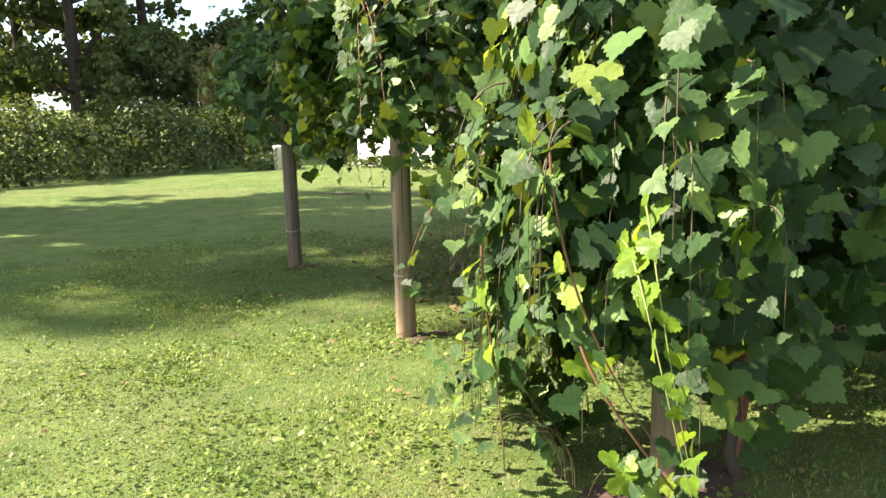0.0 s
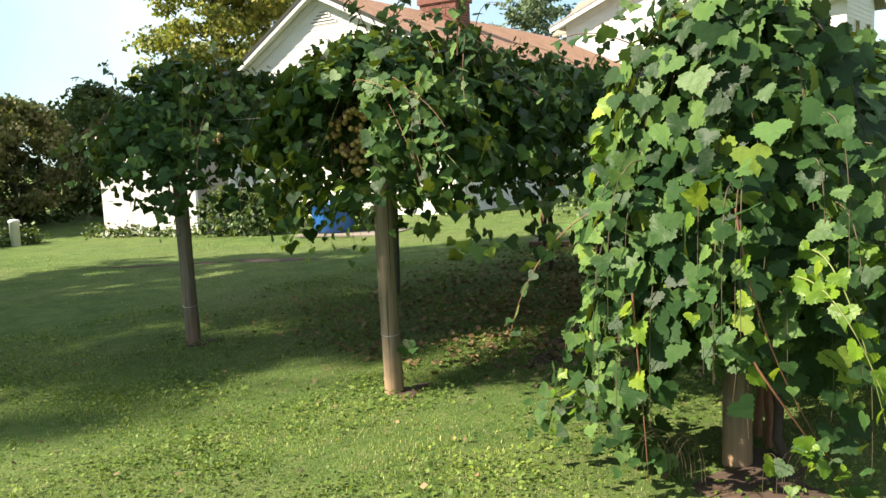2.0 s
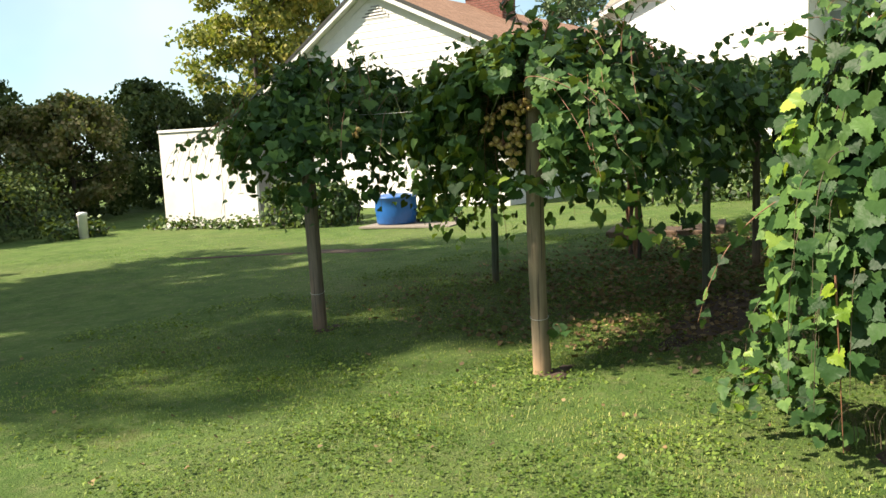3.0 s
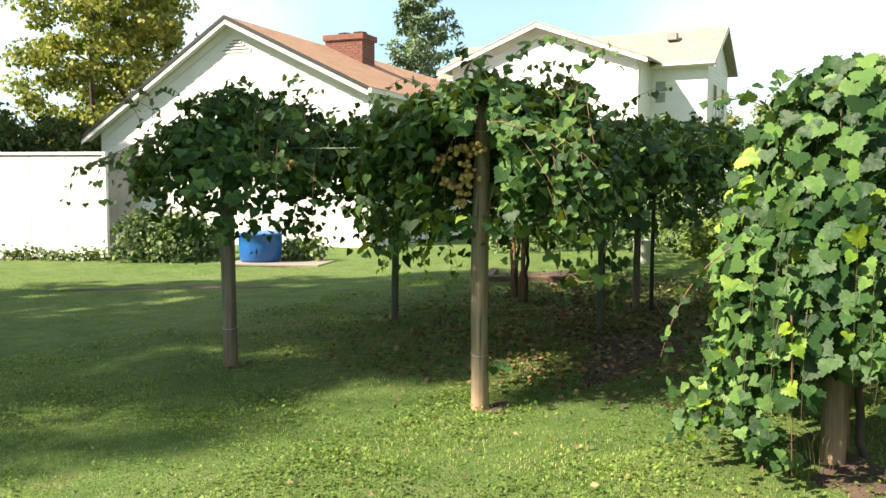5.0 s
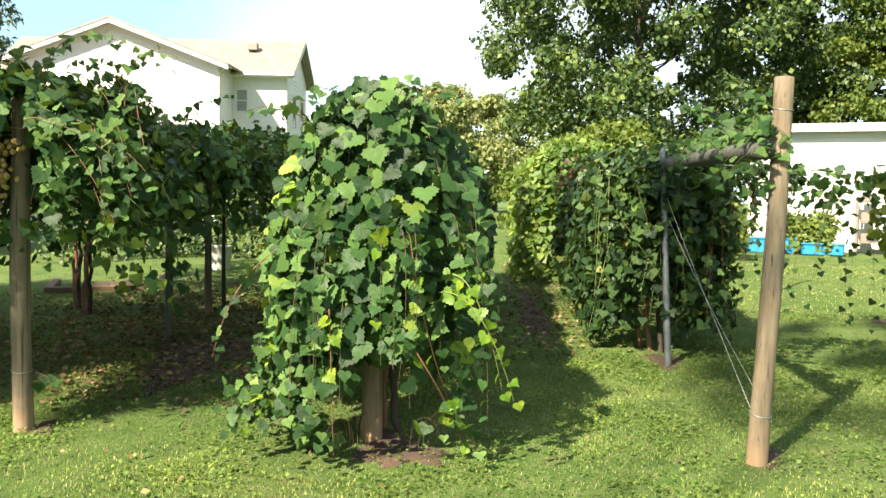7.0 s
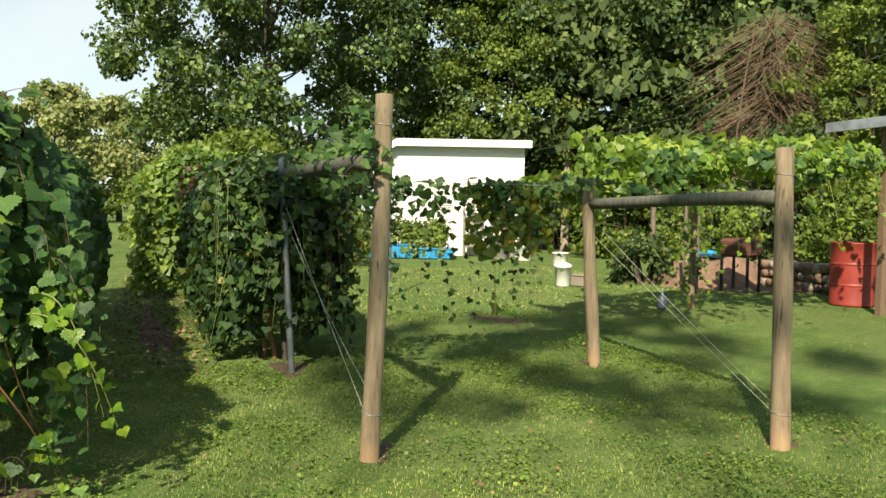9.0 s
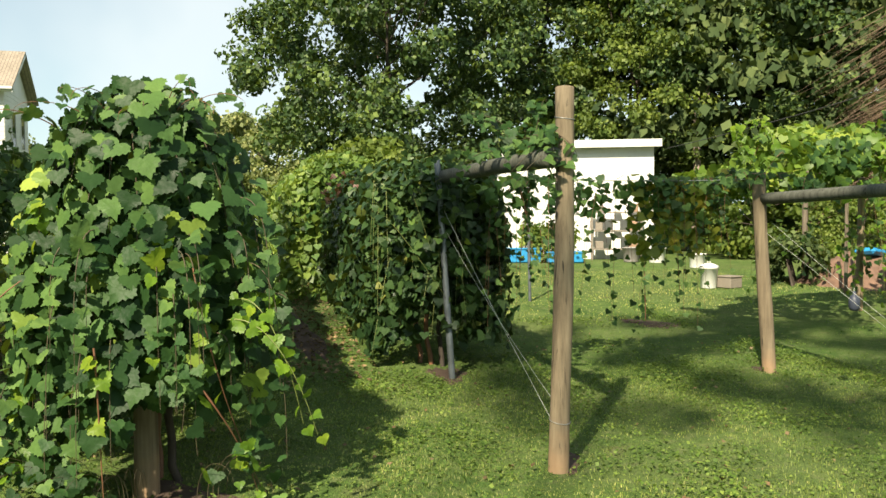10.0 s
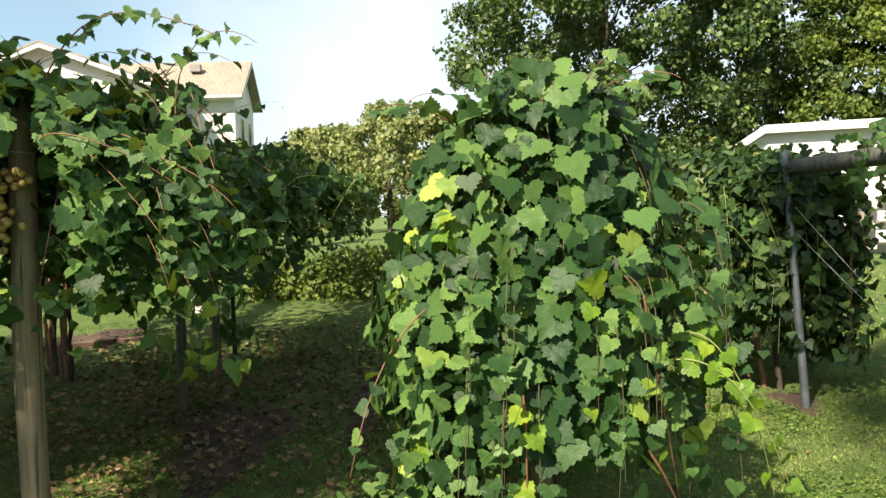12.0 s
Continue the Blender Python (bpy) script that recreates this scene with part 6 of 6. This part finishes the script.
for k in range(1000):
    h = rng.uniform(2.6, 7.4)
    a = np.array((15.2 + rng.normal(0, 0.25), -14.8 + rng.normal(0, 0.25), h))
    turn = rng.uniform(0, 2 * math.pi)
    r = rng.uniform(0.4, 2.3)
    d = np.array((math.cos(turn) * r, math.sin(turn) * r, -0.55 * r + rng.normal(0, 0.12)))
    s0 = a + d * rng.uniform(0.0, 0.5)
    twigs.append((bezier(s0, s0 + d * 0.3, s0 + d * 0.7 + rng.normal(0, 0.05, 3), s0 + d + rng.normal(0, 0.1, 3), 6), np.linspace(rng.uniform(0.004, 0.012), 0.002, 6)))
child("brushwood", tubes("brushwood", twigs, 5), plain("dead_twigs", (0.2, 0.135, 0.085), 0.9), brush, kind="stuff").matrix_parent_inverse = brush.matrix_world.inverted()
snag = [(bezier((23.6, -13.0, 0.2), (23.6, -13.0, 2), (23.6, -13.1, 4), (23.4, -12.9, 5.7)), np.linspace(0.16, 0.11, 14)), (bezier((23.5, -12.95, 5.1), (23.4, -13.3, 5.7), (23.3, -13.4, 6.1), (23.3, -13.35, 6.7)), np.linspace(0.11, 0.06, 14))]
tagged(child("dead_tree", tubes("dead_tree", snag, 8), plain("bleached_wood", (0.42, 0.33, 0.27), 0.85, 0, 0.4, 4.0), None), "pale bare dead tree trunk among green foliage", "tree")

# ---- grass, clover and fallen leaves ----


def scatter(n, x0, x1, y0, y1):
    return np.stack([rng.uniform(x0, x1, n), rng.uniform(y0, y1, n)], 1)


def turf(n, area, length, width, name, label, material, thin):
    """Upright bent blades, three corners high, over an area of the lawn."""
    p = scatter(n, *area)
    keep = rng.uniform(0, 1, n) < thin(p)
    p = p[keep]
    n = len(p)
    h = length * rng.uniform(0.5, 1.35, n)
    a, lean = rng.uniform(0, 2 * math.pi, n), rng.uniform(0.1, 0.9, n)
    s = np.stack([np.cos(a), np.sin(a), 0 * a], 1) * (width * rng.uniform(0.7, 1.4, n))[:, None]
    b = np.c_[p, gz(p[:, 0], p[:, 1]) - 0.004]
    f = np.stack([-np.sin(a), np.cos(a), 0 * a], 1)
    m = b + f * (h * lean * 0.35)[:, None] + np.c_[0 * h, 0 * h, h * 0.6]
    t = b + f * (h * lean)[:, None] + np.c_[0 * h, 0 * h, h * (1.05 - 0.45 * lean)]
    v = np.stack([b - s, b + s, m - s * 0.7, m + s * 0.7, t], 1).reshape(-1, 3)
    k = (np.arange(n) * 5)[:, None, None]
    fc = (np.array([(0, 1, 3), (0, 3, 2), (2, 3, 4)])[None] + k).reshape(-1, 3)
    return tagged(child(name, mesh_np(name, v, fc, True), material, None), label, "grass", kind="stuff")


def bare(p):
    """How much grows at each place: less over bare soil and under the vines."""
    k = np.ones(len(p))
    for x, y, rx, ry, r in BARE:
        c, d = math.cos(r), math.sin(r)
        u_, w_ = (p[:, 0] - x) * c + (p[:, 1] - y) * d, -(p[:, 0] - x) * d + (p[:, 1] - y) * c
        k *= np.clip(np.hypot(u_ / rx, w_ / ry) * 1.3 - 0.55, 0.06, 1)
    shade = np.exp(-(((p[:, 0] - 6) / 3.5) ** 2) - ((p[:, 1] - 5.2) / 2.6) ** 2)
    patch = 0.72 + 0.38 * lumps(np.c_[p, 0 * p[:, 0]], 1.4)
    return np.clip(k * (1 - 0.65 * shade) * patch, 0.03, 1) * np.clip((p[:, 0] + 1.3) / 1.2, 0, 1)


turf(165000, (-1.2, 5.2, -4.2, 8.8), 0.024, 0.0021, "lawn_grass", "short green lawn grass", M_GRASS, bare)
turf(56000, (2, 18, -10, 18), 0.026, 0.0045, "lawn_grass", "short green lawn grass", M_GRASS_FAR, lambda p: bare(p) * np.clip((p[:, 0] - 3.5) / 2 + 1.4 * (p[:, 1] > 9), 0, 1))
# Dry worn patch whose paler blades also stand for sunlight on the lawn.
turf(42000, (0.4, 4.0, -1.8, 5.2), 0.024, 0.0024, "lawn_grass", "dry clipped grass beside a vine, paled for sunlight", M_GRASS_SUN_DRY, lambda p: bare(p) * np.clip(
    np.exp(-(((p[:, 0] - 2.3) / 1.2) ** 2) - ((p[:, 1] - 0.6) / 1.1) ** 2) + 0.8 * np.exp(-(((p[:, 0] - 1.6) / 0.7) ** 2) - ((p[:, 1] - 3.9) / 0.9) ** 2) + 0.35 * lumps(np.c_[p, 0 * p[:, 0]], 3.1, 4.0), 0, 1))
# Sunlight on the far lawn, put into paler blades.
turf(15000, (8.2, 16, -8.5, -1.2), 0.03, 0.007, "lawn_grass", "clipped grass before a shed, sunlight put into its pale colour", M_GRASS_SUN_DRY, lambda p: bare(p) * np.clip(0.8 + 0.5 * lumps(np.c_[p, 0 * p[:, 0]], 0.9, 2.0), 0, 1))


def clover(n, area, size, name, label, material, thin):
    p = scatter(n, *area)
    p = p[rng.uniform(0, 1, n) < thin(p)]
    n = len(p)
    pos = np.c_[p, gz(p[:, 0], p[:, 1]) + rng.uniform(0.008, 0.05, n)]
    nr = np.tile((0.0, 0.0, 1.0), (n, 1))
    return tagged(child(name, leaf_mesh(name, pos, leaf_frames(nr, 0.0, 0.35, 0.4), size * rng.uniform(0.6, 1.4, n), CARD_V * (1.1, 1, 1), CARD_F), material, None), label, "plants", kind="stuff")


def clover_density(p):
    q = np.c_[p, 0 * p[:, 0]]
    a = np.clip(0.1 + 1.3 * lumps(q, 2.1, 3.0) + 0.7 * lumps(q, 5.0, 1.0), 0.02, 1)
    return a * np.clip(bare(p) + 0.15, 0, 1)


clover(170000, (-1.5, 8.5, -4.5, 9.5), 0.026, "clover", "low clover and ground ivy in the lawn", M_CLOVER, clover_density)
clover(150000, (-1.0, 5.5, -4.0, 8.5), 0.018, "ground_ivy", "tiny creeping leaves in the lawn", M_CLOVER, lambda p: bare(p) * np.clip(0.42 + 0.7 * lumps(np.c_[p, 0 * p[:, 0]], 1.6, 7.0) + 0.35 * lumps(np.c_[p, 0 * p[:, 0]], 4.3, 2.0), 0.06, 1))
clover(17000, (2.6, 10, 3.3, 8.5), 0.055, "leaf_litter", "dry brown fallen leaves on shaded ground", M_LITTER, lambda p: 0.75 * np.exp(-(((p[:, 0] - 6) / 3.2) ** 2) - ((p[:, 1] - 5.3) / 2.2) ** 2))
clover(2600, (5, 14, 0.7, 1.8), 0.05, "leaf_litter", "dry brown fallen leaves on a grass path", M_LITTER, lambda p: np.full(len(p), 0.5))
clover(2600, (-1, 8, -4, 9), 0.035, "leaf_litter", "scattered dry fallen leaves on the lawn", M_LITTER, lambda p: np.full(len(p), 0.35))

# Shade trees beyond the lawn on the sun's side.
airy = tree_mesh(14, 3.7, 0.24, 56, 5800, 0.28, M_TREE, low=0.35, branch=18, clump=0.2)
plant(airy, "airy shade tree beyond the lawn", [(-6.5, 15.1, 1.0, 20), (-5.2, 16.8, 0.95, 230), (-10.9, 18.6, 1.0, 100), (-3.2, 16.2, 0.95, 160)], group="shade trees")
# Unseen high crowns on thin stems, added only for the shade they cast.
crowned = tree_mesh(19, 2.1, 0.05, 20, 950, 0.26, M_TREE, low=0.76, branch=4, clump=0.24, stem=0.9)
plant(crowned, "unseen high-crowned tree added to shade lawn and vines", [(-10.8, 5.6, 1.0, 0), (-9.7, 7.9, 1.0, 120), (-16.2, 18.4, 1.0, 300), (-14.1, 18.1, 1.0, 30), (-7.0, 13.5, 1.0, 60), (-6.3, 12.6, 1.05, 200)], group="shade trees")
slender = tree_mesh(17, 1.4, 0.06, 22, 1900, 0.22, M_TREE, low=0.8, branch=4, clump=0.3, stem=0.9)
plant(slender, "unseen slender tree added to shade the vine canopies", [(-9.5, 13.5, 1.0, 0), (-8.5, 14.4, 0.98, 130), (-9.9, 15.7, 0.97, 40)], group="shade trees")
